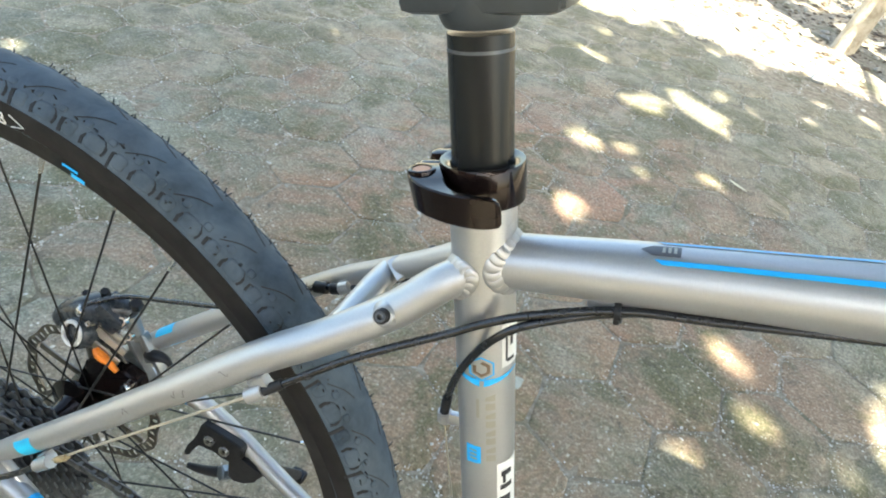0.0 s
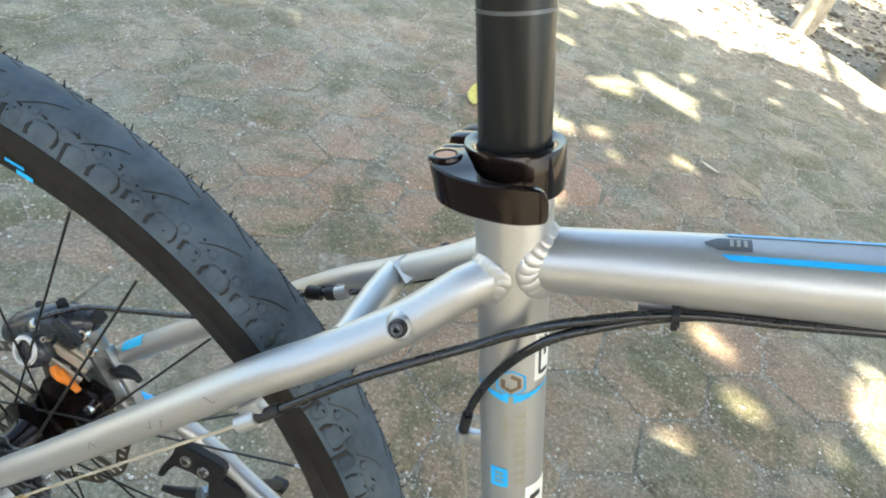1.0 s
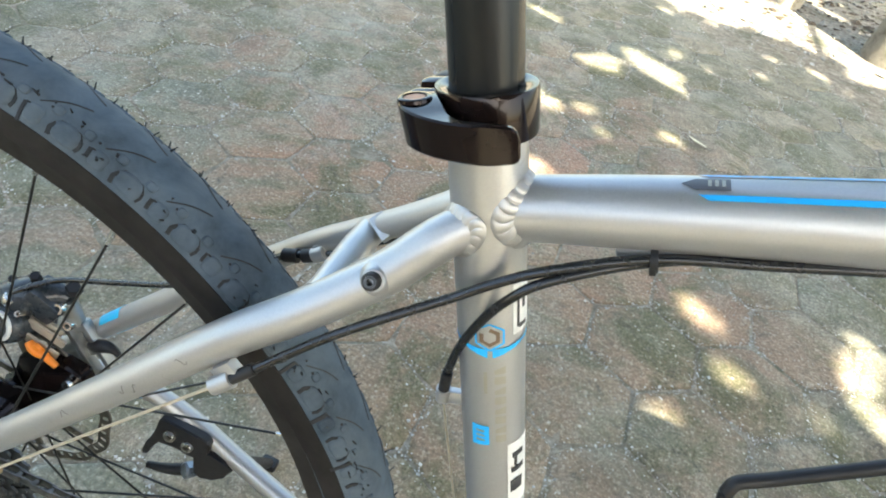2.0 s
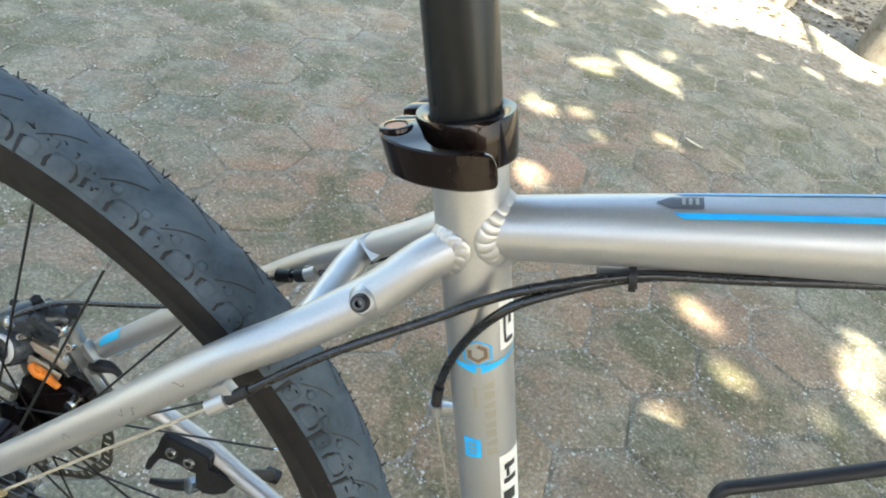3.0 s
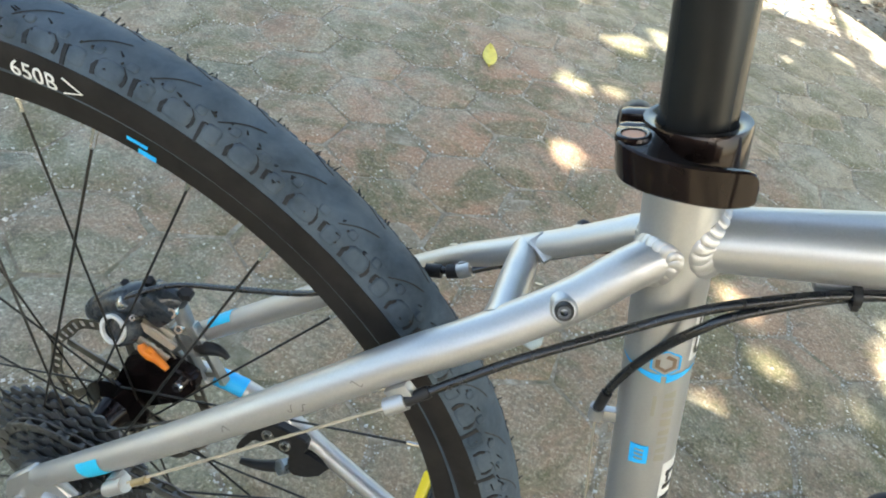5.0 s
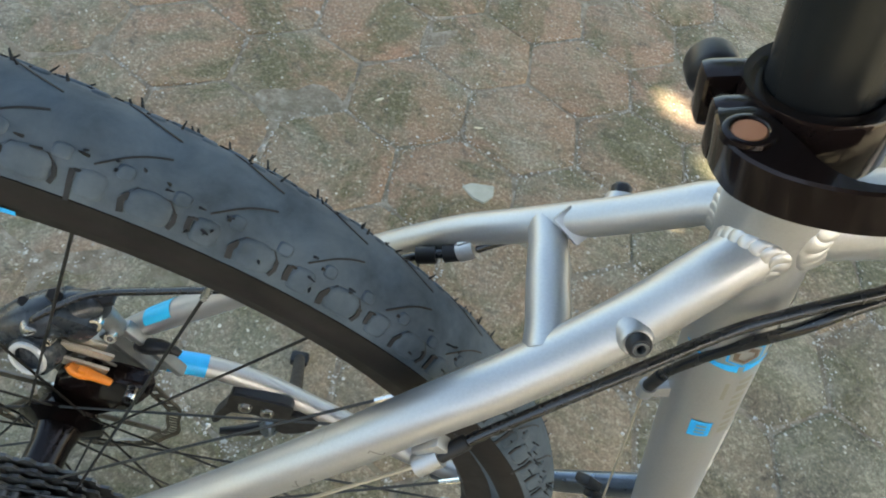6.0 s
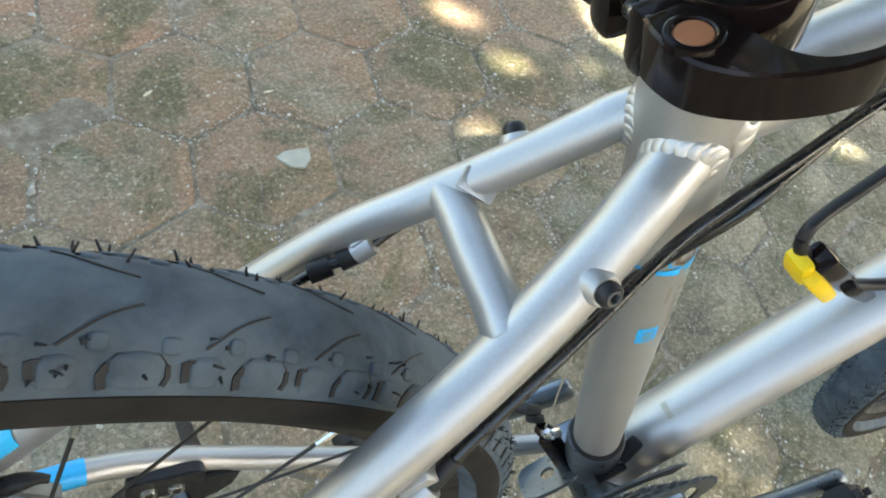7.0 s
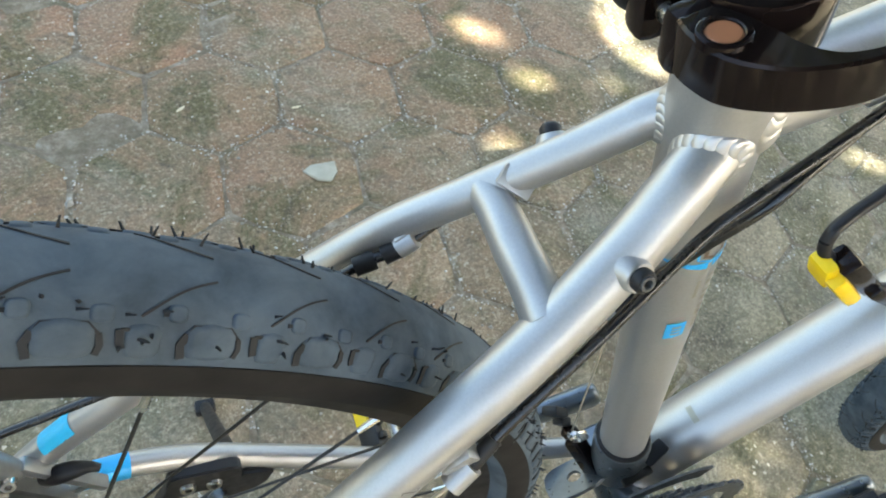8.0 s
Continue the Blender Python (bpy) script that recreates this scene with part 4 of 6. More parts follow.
# chainrings, cranks and pedals
for r, y in ((0.086, -0.051), (0.066, -0.045), (0.046, -0.039)):
    teeth = int(r * 2 * math.pi / 0.0127)
    line = []
    for q in range(teeth * 4):
        a = 2 * math.pi * q / (teeth * 4)
        rr = r + (0.0, 0.0, 0.0035, 0.0035)[q % 4]
        line.append((rr * math.cos(a), rr * math.sin(a)))
    bm = bmesh.new()
    m = Matrix.Translation(BB + Vector((0, y, 0))) @ Matrix(((1, 0, 0), (0, 0, -1), (0, 1, 0))).to_4x4()
    outer = [(bm.verts.new(m @ Vector((x, yy, 0.001))), bm.verts.new(m @ Vector((x, yy, -0.001)))) for x, yy in line]
    inner = [(bm.verts.new(m @ Vector((x * (r - 0.014) / math.hypot(x, yy), yy * (r - 0.014) / math.hypot(x, yy), 0.001))), bm.verts.new(m @ Vector((x * (r - 0.014) / math.hypot(x, yy), yy * (r - 0.014) / math.hypot(x, yy), -0.001)))) for x, yy in line]
    nn = len(line)
    for q in range(nn):
        w = (q + 1) % nn
        bm.faces.new((outer[q][0], outer[w][0], inner[w][0], inner[q][0]))
        bm.faces.new((outer[q][1], inner[q][1], inner[w][1], outer[w][1]))
        bm.faces.new((outer[q][0], outer[q][1], outer[w][1], outer[w][0]))
        bm.faces.new((inner[q][0], inner[w][0], inner[w][1], inner[q][1]))
    part("chainring", bm, DARKSTEEL, None, "dark toothed chainring", 20)
CRANK = Vector((0.92, 0, 0.385)).normalized()
for sg in (-1, 1):
    d = CRANK * (-sg)
    a = BB + Vector((0, 0.070 * sg, 0)) - d * 0.012
    b = BB + d * 0.170 + Vector((0, 0.084 * sg, 0))
    bm = bmesh.new()
    Tube([(*(a - d * 0.008), 0.012, 0.008), (*a, 0.019, 0.010), (*(a + (b - a) * 0.2), 0.0165, 0.0095), (*(a + (b - a) * 0.8), 0.0115, 0.007), (*b, 0.0125, 0.008), (*(b + d * 0.009), 0.006, 0.006)], 6).skin(bm, 18)
    if sg < 0:
        for k in range(4):
            an = math.pi / 4 + k * math.pi / 2
            e = BB + Vector((0.06 * math.cos(an), -0.048, 0.06 * math.sin(an)))
            rod(bm, [BB + Vector((0, -0.060, 0)), e], 0.0075, 2, 10, True)
    crank = part("crank_arm", bm, GREYMETAL, None, "blue-grey alloy crank arm")
    bm = bmesh.new()
    lathe(bm, [(0.0065, 0.0), (0.0045, 0.02), (0.0045, 0.10)], b, (0, sg, 0), 14)
    part("pedal_spindle", bm, STEEL)
    bm = bmesh.new()
    mid = b + Vector((0, 0.052 * sg, 0))
    turn = Matrix.Translation(mid) @ Matrix.Rotation(radians(40), 4, "Y")
    for x in (-0.034, 0.034):
        block(bm, turn @ Matrix.Translation((x, 0, 0)), (0.011, 0.088, 0.022), 0.003)
    for y in (-0.040, 0.0, 0.040):
        block(bm, turn @ Matrix.Translation((0, y, 0)), (0.072, 0.011, 0.018), 0.003)
    for x in np.linspace(-0.034, 0.034, 2):
        for y in np.linspace(-0.036, 0.036, 6):
            block(bm, turn @ Matrix.Translation((x, y, 0.013)), (0.006, 0.006, 0.006), 0.001)
    pedal = part("pedal", bm, BLACKPLASTIC, None, "black plastic pedal with yellow reflectors")
    for x in (-0.041, 0.041):
        bm = bmesh.new()
        block(bm, turn @ Matrix.Translation((x, 0, 0)), (0.004, 0.050, 0.014), 0.001)
        part("reflector", bm, YELLOW, pedal, "yellow reflector")

# front derailleur behind the seat tube, with its wire
PIN, TAIL = Vector((0.054, 0.0265, -0.2866)), Vector((0.0816, -0.006, -0.3261))
bm = bmesh.new()
run = (TAIL - PIN).normalized()
dm = Matrix.Translation((PIN + TAIL) / 2) @ frame_of(run, (0, 0, 1)).to_4x4()
block(bm, dm @ pose(0, 0, 0.004), (0.013, 0.014, (TAIL - PIN).length * 0.8), 0.003)
block(bm, dm @ pose(0.001, 0.001, -0.020, 0, 10, 0), (0.010, 0.012, 0.022), 0.003)
block(bm, dm @ pose(0.004, 0.0, 0.022), (0.020, 0.018, 0.014), 0.004)
fd = part("front_derailleur", bm, GLOSSBLACK, None, "black front derailleur")
bm = bmesh.new()
block(bm, Matrix.Translation(PIN + Vector((-0.012, 0.010, 0.018))) @ pose(0, 0, 0, 30, 40, 0), (0.020, 0.008, 0.014), 0.003)
block(bm, Matrix.Translation(PIN + Vector((-0.004, 0.006, 0.006))) @ pose(0, 0, 0, 30, 40, 0), (0.016, 0.008, 0.010), 0.003)
part("derailleur_arm", bm, BLACKPLASTIC, fd)
bm = bmesh.new()
lathe(bm, [(0.0018, 0.0), (0.0042, 0.0), (0.0042, 0.005), (0.0018, 0.007)], PIN + Vector((0, -0.006, 0.004)), (-0.2, -0.6, 0.75), 12)
part("derailleur_bolt", bm, ALLOY, fd)
bm = bmesh.new()
block(bm, Matrix.Translation((0.0603, 0.0180, -0.2846)) @ pose(0, 0, 0, 20, 30, 10), (0.014, 0.008, 0.008), 0.002)
part("derailleur_tab", bm, ALLOY, fd)
# mounting plate with its round hole
bm = bmesh.new()
pm = Matrix.Translation((0.0625, 0.0, -0.3290)) @ Matrix((Vector((0.86, 0, 0.50)), Vector((0.30, 0.80, -0.52)), Vector((-0.40, 0.60, 0.69)))).transposed().to_4x4()
hole = [(0.0062 * math.cos(a), 0.0062 * math.sin(a)) for a in np.linspace(0, 2 * math.pi, 16, endpoint=False)]
edge = [(0.026 * math.copysign(abs(math.cos(a)) ** 0.6, math.cos(a)), 0.020 * math.copysign(abs(math.sin(a)) ** 0.6, math.sin(a))) for a in np.linspace(0, 2 * math.pi, 16, endpoint=False)]
sheets = [[[bm.verts.new(pm @ Vector((x, y, z))) for x, y in ring] for ring in (hole, edge)] for z in (0.0, 0.003)]
for q in range(16):
    w = (q + 1) % 16
    for sh in sheets:
        bm.faces.new((sh[0][q], sh[0][w], sh[1][w], sh[1][q]))
    for j in (0, 1):
        bm.faces.new((sheets[0][j][q], sheets[0][j][w], sheets[1][j][w], sheets[1][j][q]))
part("derailleur_plate", bm, GREYMETAL, fd, "blue-grey steel mounting plate", 30)
bm = bmesh.new()      # clamp band round the foot of the seat tube
lathe(bm, [(0.0180, -0.3340), (0.0212, -0.3320), (0.0214, -0.2740), (0.0200, -0.2700), (0.0165, -0.2690)], (0, 0, 0), AX, 40)
part("clamp_band", bm, GREYMETAL, fd, "blue-grey clamp band")
bm = bmesh.new()
lathe(bm, [(0.0168, -0.2700), (0.0196, -0.2698), (0.0200, -0.2672), (0.0190, -0.2655), (0.0168, -0.2650)], (0, 0, 0), AX, 40)
part("clamp_lip", bm, BLACKPLASTIC, fd, "black rubber lip")
bm = bmesh.new()
block(bm, Matrix.Translation(AX * -0.306 + FW * 0.004 + Vector((0, -0.0220, 0))) @ pose(0, 0, 0, 0, -12, 6), (0.026, 0.006, 0.007), 0.0015)
block(bm, Matrix.Translation(AX * -0.300 + FW * 0.024 + Vector((0, -0.0120, 0))) @ pose(0, 0, 0, 0, -35, 20), (0.022, 0.012, 0.010), 0.003)
part("clamp_bolt_block", bm, BLACKPLASTIC, fd)
for y in (-0.040, -0.054):
    bm = bmesh.new()
    outline = [(0.085 * math.cos(radians(a)) + 0.0, 0.095 * math.sin(radians(a))) for a in range(70, 161, 10)]
    outline += [(x * 0.82, z * 0.82) for x, z in outline[::-1]]
    plate(bm, outline, 0.0018, Matrix.Translation(BB + Vector((0, y, 0))) @ Matrix(((1, 0, 0), (0, 0, -1), (0, 1, 0))).to_4x4())
    part("cage_plate", bm, DARKSTEEL, fd)
bm = bmesh.new()
rod(bm, [(-0.0096, -0.0020, -0.064), PIN + Vector((0, -0.004, 0.006))], 0.0007, 3, 6, True)
part("gear_wire", bm, CABLEWIRE)

# rear derailleur under the dropout
bm = bmesh.new()
block(bm, pose(-0.335, -0.082, -0.325, 0, 20, 0), (0.030, 0.020, 0.046), 0.006)
block(bm, pose(-0.325, -0.090, -0.365, 0, -15, 0), (0.028, 0.022, 0.040), 0.006)
rd = part("rear_derailleur", bm, GREYMETAL, None, "grey rear derailleur")
for x, z in ((-0.318, -0.390), (-0.300, -0.445)):
    bm = bmesh.new()
    lathe(bm, [(0.006, -0.004), (0.020, -0.002), (0.020, 0.002), (0.006, 0.004)], (x, -0.050, z), (0, 1, 0), 20)
    part("jockey_wheel", bm, BLACKPLASTIC, rd)
for y in (-0.044, -0.056):
    bm = bmesh.new()
    block(bm, pose(-0.309, y, -0.4175, 0, -18, 0), (0.018, 0.002, 0.085), 0.0008)
    part("derailleur_cage", bm, DARKSTEEL, rd)

# disc brake caliper on the left stay
FACE, BORE = Vector((-0.3459, 0.026, -0.1939)), Vector((0.12, 0.75, -0.28)).normalized()
bm = bmesh.new()
lathe(bm, [(0.0078, 0.0030), (0.0084, 0.0006), (0.0122, 0.0006), (0.0146, 0.0024), (0.0154, 0.0080), (0.0158, 0.0300), (0.0140, 0.0390), (0.0090, 0.0430)], FACE, BORE, 32)
Tube([(-0.376, 0.041, -0.206, 0.0070), (-0.3715, 0.043, -0.200, 0.0115), (-0.358, 0.046, -0.188, 0.0140), (-0.344, 0.049, -0.180, 0.0155), (-0.331, 0.052, -0.175, 0.0150), (-0.318, 0.056, -0.171, 0.0105), (-0.309, 0.058, -0.173, 0.0065)], 5).skin(bm, 20)
block(bm, pose(-0.3250, 0.0520, -0.1770, 0, 40, 12), (0.030, 0.026, 0.022), 0.006)
caliper = part("brake_caliper", bm, CALIPER, None, "black cast disc brake caliper with a pale piston ring", 50)
bm = bmesh.new()
lathe(bm, [(0.0086, -0.0006), (0.0092, -0.0016), (0.0116, -0.0016), (0.0121, -0.0004), (0.0121, 0.0012), (0.0086, 0.0012)], FACE, BORE, 32, True)
part("piston_ring", bm, PALECAST, caliper, "pale grey piston ring")
bm = bmesh.new()
lathe(bm, [(0.0028, 0.0), (0.0052, 0.0), (0.0056, 0.0020), (0.0056, 0.0055), (0.0050, 0.0070), (0.0028, 0.0070)], (-0.3462, 0.0375, -0.1780), (0.45, 0.05, 0.85), 20, True)
part("hose_collar", bm, ALLOY, caliper, "bright hose collar")
bm = bmesh.new()
Tube([(-0.369, 0.040, -0.188, 0.0012), (-0.361, 0.043, -0.177, 0.0014), (-0.352, 0.046, -0.169, 0.0012)], 4).skin(bm, 8)
part("casting_edge", bm, PALECAST, caliper)
for x, y, z, r in ((-0.3523, 0.050, -0.1690, 0.0036), (-0.3330, 0.052, -0.1590, 0.0046), (-0.3070, 0.060, -0.1640, 0.0062)):
    bm = bmesh.new()
    lathe(bm, [(r * 0.6, -0.004), (r, -0.003), (r, 0.003), (r * 0.8, 0.0045), (r * 0.4, 0.0045)], (x, y, z), (0.2, -0.35, 0.9), 6)
    part("caliper_nut", bm, BLACKPLASTIC, caliper)
bm = bmesh.new()          # cast bracket with two rails
Tube([(-0.3110, 0.056, -0.1745, 0.0078), (-0.3075, 0.057, -0.1850, 0.0070), (-0.3040, 0.058, -0.1960, 0.0062)], 4).skin(bm, 14)
for a, b in (((-0.3136, 0.056, -0.1980), (-0.2879, 0.060, -0.2512)), ((-0.3000, 0.059, -0.1920), (-0.2700, 0.062, -0.2490))):
    a, b = Vector(a), Vector(b)
    block(bm, Matrix.Translation((a + b) / 2) @ frame_of(b - a, (0, 1, 0)).to_4x4(), (0.0055, 0.0090, (b - a).length), 0.0014)
for u in (0.12, 0.52, 0.92):
    p = Vector((-0.3136, 0.056, -0.1980)).lerp(Vector((-0.2879, 0.060, -0.2512)), u)
    block(bm, Matrix.Translation(p + Vector((0.0075, 0.003, 0.003))) @ pose(0, 0, 0, 0, 60, 0), (0.006, 0.006, 0.018), 0.001)
part("caliper_bracket", bm, GREYCAST, caliper, "grey cast caliper bracket")
for p, d, r in (((-0.3105, 0.0480, -0.1760), (0.1, -0.9, 0.35), 0.0048), ((-0.3050, 0.0500, -0.1925), (0.1, -0.9, 0.35), 0.0040), ((-0.3330, 0.0340, -0.1815), (0.0, -0.9, 0.45), 0.0026), ((-0.2925, 0.0300, -0.2330), (0.0, -1.0, 0.2), 0.0042)):
    bm = bmesh.new()
    lathe(bm, [(r * 0.45, 0.0015), (r * 0.5, 0.0035), (r * 0.9, 0.0035), (r, 0.002), (r, -0.003), (r * 0.45, -0.003)], p, d, 14, True)
    part("caliper_bolt", bm, ALLOY, caliper)
for x, y, z, w in ((-0.3205, 0.0435, -0.1925, 0.030), (-0.3175, 0.0400, -0.1990, 0.032), (-0.3225, 0.0350, -0.2080, 0.036)):
    bm = bmesh.new()
    block(bm, pose(x, y, z, 0, 28, 6), (w, 0.0024, 0.0085), 0.0008)
    part("pad_plate", bm, PADPLATE, caliper, "beige steel pad plate")
bm = bmesh.new()
Tube([(-0.3270, 0.032, -0.2055, 0.0030), (-0.3235, 0.031, -0.2090, 0.0042), (-0.3185, 0.031, -0.2115, 0.0046), (-0.3130, 0.031, -0.2135, 0.0034), (-0.3080, 0.031, -0.2165, 0.0030), (-0.3030, 0.031, -0.2200, 0.0024)], 4).skin(bm, 10)
block(bm, pose(-0.3185, 0.0300, -0.2075, 0, 30, 0), (0.006, 0.004, 0.008), 0.001)
part("pad_clip", bm, ORANGE, caliper, "orange pad clip")
bm = bmesh.new()
plate(bm, [(-0.3419, -0.2296), (-0.3266, -0.2188), (-0.3016, -0.2210), (-0.2826, -0.2225), (-0.2795, -0.2342), (-0.2956, -0.2609), (-0.3365, -0.2921), (-0.3578, -0.2749)], 0.014, Matrix.Translation((0, 0.0400, 0)) @ Matrix(((1, 0, 0), (0, 0, -1), (0, 1, 0))).to_4x4())
bmesh.ops.bevel(bm, geom=bm.edges[:], offset=0.003, segments=2, affect="EDGES")
part("pad_holder", bm, GLOSSBLACK, caliper, "glossy black pad holder")
bm = bmesh.new()
Tube([(-0.296, 0.060, -0.2180, 0.0040), (-0.2883, 0.058, -0.2131, 0.0058), (-0.2780, 0.056, -0.2075, 0.0052), (-0.2700, 0.055, -0.2065, 0.0034), (-0.2648, 0.054, -0.2090, 0.0024)], 4).skin(bm, 12)
part("adjuster_arm", bm, BLACKPLASTIC, caliper)

# cables and wires
bm = bmesh.new()
rod(bm, [(-0.3445, 0.0378, -0.1750), (-0.3380, 0.0410, -0.1655), (-0.310, 0.052, -0.151), (-0.262, 0.051, -0.131), (-0.202, 0.046, -0.102), (-0.155, 0.0400, -0.063), (-0.1276, 0.0360, -0.0393), (-0.1089, 0.0360, -0.0316), (-0.0915, 0.0385, -0.0205), (-0.060, 0.0370, 0.0030), (-0.036, 0.0300, 0.0220), (0.000, 0.0225, 0.036), (0.030, 0.0200, 0.052), (0.07, 0.015, 0.072)], 0.0024, 6, 10)
part("brake_hose", bm, CABLE, None, "black rear brake hose")
bm = bmesh.new()
rod(bm, [(-0.1105, 0.0360, -0.0322), (-0.1040, 0.0360, -0.0268)], 0.0048, 2, 14, True)
block(bm, pose(-0.1070, 0.0385, -0.0285, 0, -38, 0), (0.008, 0.006, 0.010), 0.001)
part("hose_guide", bm, SILVER, stay_tubes[1][1], "small silver hose guide")
for a, b in (((-0.1295, 0.0360, -0.0400), (-0.1205, 0.0360, -0.0369)), ((-0.1170, 0.0360, -0.0352), (-0.1100, 0.0360, -0.0318))):
    bm = bmesh.new()
    rod(bm, [a, b], 0.0044, 2, 12, True)
    part("hose_sleeve", bm, BLACKPLASTIC, stay_tubes[1][1], "short black hose sleeve")
bm = bmesh.new()
rod(bm, [(0.50, -0.006, 0.206), (0.30, -0.005, 0.1485), (0.16, -0.006, 0.1005), (0.10, -0.0085, 0.0805), (0.057, -0.0120, 0.0675), (0.018, -0.0190, 0.0490), (-0.0029, -0.0215, 0.0340), (-0.0197, -0.0240, 0.0196), (-0.0461, -0.0340, 0.0020), (-0.0685, -0.0420, -0.0145), (-0.0963, -0.0505, -0.0402), (-0.1079, -0.0555, -0.0500)], 0.0024, 6, 12)
part("gear_cable", bm, CABLE, None, "black gear cable housing")
bm = bmesh.new()
rod(bm, [(0.50, 0.000, 0.206), (0.30, 0.001, 0.1485), (0.16, -0.001, 0.1000), (0.10, -0.0035, 0.0797), (0.057, -0.0095, 0.0645), (0.020, -0.0195, 0.0445), (0.006, -0.0225, 0.0305), (-0.0035, -0.0180, 0.0083), (-0.0095, -0.0120, -0.0164), (-0.0116, -0.0060, -0.0390), (-0.0109, -0.0030, -0.0556)], 0.0024, 6, 12)
part("gear_cable", bm, CABLE, None, "black gear cable housing")
bm = bmesh.new()
rod(bm, [(-0.0116, -0.0058, -0.0410), (-0.0108, -0.0030, -0.0566)], 0.0031, 2, 12, True)
part("cable_ferrule", bm, BLACKPLASTIC)
bm = bmesh.new()
rod(bm, [(-0.0990, -0.0515, -0.0425), (-0.1085, -0.0557, -0.0505)], 0.0033, 2, 12, True)
part("cable_ferrule", bm, BLACKPLASTIC)
bm = bmesh.new()
rod(bm, [(-0.0110, -0.0030, -0.0556), (-0.0096, -0.0020, -0.0640)], 0.0042, 2, 14, True)
block(bm, pose(-0.0040, -0.0018, -0.0590, 0, -17, 0), (0.018, 0.005, 0.008), 0.001)
part("cable_stop", bm, SILVER, seat_tube, "silver cable stop")
bm = bmesh.new()
rod(bm, [(-0.1082, -0.0556, -0.0502), (-0.1165, -0.0585, -0.0575)], 0.0048, 2, 16, True)
block(bm, pose(-0.1125, -0.0530, -0.0485, 0, 42, 0), (0.009, 0.007, 0.014), 0.0015)
part("cable_stop", bm, SILVER, stay_tubes[-1][1], "silver cable stop")
bm = bmesh.new()
rod(bm, [(-0.1155, -0.0583, -0.0567), (-0.253, -0.0795, -0.1865)], 0.0009, 3, 6, True)
part("gear_wire", bm, CABLEWIRE, None, "bare tan steel gear wire")
bm = bmesh.new()
rod(bm, [(-0.2400, -0.0785, -0.1755), (-0.2490, -0.0795, -0.1840)], 0.0024, 2, 10, True)
part("wire_cap", bm, TANCAP)
bm = bmesh.new()
rod(bm, [(-0.2545, -0.0795, -0.1890), (-0.2660, -0.0810, -0.2000)], 0.0050, 2, 14, True)
block(bm, pose(-0.262, -0.0760, -0.1935, 0, 42, 0), (0.009, 0.008, 0.012), 0.0015)
part("cable_stop", bm, SILVER, stay_tubes[-1][1], "silver cable stop")
bm = bmesh.new()
rod(bm, [(-0.2655, -0.0810, -0.1995), (-0.300, -0.086, -0.232), (-0.350, -0.092, -0.262), (-0.395, -0.092, -0.300), (-0.395, -0.088, -0.350), (-0.355, -0.086, -0.360)], 0.0024, 6, 10)
part("gear_cable", bm, CABLE, None, "black gear cable housing")
bm = bmesh.new()      # strap and base under the top tube
lathe(bm, [(0.0040, -0.0016), (0.0056, -0.0016), (0.0056, 0.0016), (0.0040, 0.0016)], (0.0565, -0.0108, 0.0660), (0.93, 0, 0.36), 20, True)
block(bm, pose(0.0570, -0.0150, 0.0630, 0, -20, 0), (0.003, 0.003, 0.003), 0.0006)
part("cable_strap", bm, BLACKPLASTIC, top_tube, "black cable strap")
bm = bmesh.new()
block(bm, pose(0.0530, -0.0062, 0.0672, 0, -20, 0), (0.026, 0.007, 0.005), 0.001)
part("cable_base", bm, SILVER, top_tube)

# scuffs on the right seat stay
for s, p, ln in ((0.180, 10, 0.006), (0.2155, -6, 0.005), (0.2230, 4, 0.004), (0.268, 8, 0.005)):
    bm = bmesh.new()
    band(bm, stay_tubes[-1][0], [(s + ln * u, p + 12 * math.sin(u * 5 + s * 90)) for u in np.linspace(0, 1, 6)], 0.0006)
    part("scuff", bm, SCUFF, stay_tubes[-1][1], "dark scratch in the paint")

# kickstand bolted to the inner side of the left chain stay
upright = lambda y: Matrix.Translation((0, y, 0)) @ Matrix(((1, 0, 0), (0, 0, 1), (0, 1, 0))).to_4x4()
bm = bmesh.new()
plate(bm, [(-0.2400, -0.2865), (-0.2375, -0.2815), (-0.2320, -0.2805), (-0.1960, -0.2860), (-0.1915, -0.2890), (-0.1905, -0.2945), (-0.1915, -0.3040), (-0.1975, -0.3125), (-0.2060, -0.3160), (-0.2150, -0.3155), (-0.2195, -0.3110), (-0.2240, -0.3130), (-0.2330, -0.3140), (-0.2400, -0.3120), (-0.2450, -0.3190), (-0.2520, -0.3375), (-0.2560, -0.3395), (-0.2580, -0.3360), (-0.2530, -0.3210), (-0.2465, -0.3085), (-0.2425, -0.2980)], 0.0090, upright(0.0705))
bmesh.ops.bevel(bm, geom=bm.edges[:], offset=0.0011, segments=2, affect="EDGES")
stand = part("kickstand", bm, BLACKPLASTIC, None, "black rear kickstand clamped on the chain stay")
bm = bmesh.new()
plate(bm, [(-0.2070, -0.3130), (-0.1900, -0.3010), (-0.1720, -0.3075), (-0.1660, -0.3120), (-0.1750, -0.3270), (-0.1850, -0.3390), (-0.1990, -0.3440), (-0.2070, -0.3380)], 0.0180, upright(0.0760))
bmesh.ops.bevel(bm, geom=bm.edges[:], offset=0.0025, segments=2, affect="EDGES")
part("stand_knuckle", bm, BLACKPLASTIC, stand)
bm = bmesh.new()
axis = Vector((-0.55, -0.75, 0.35)).normalized()
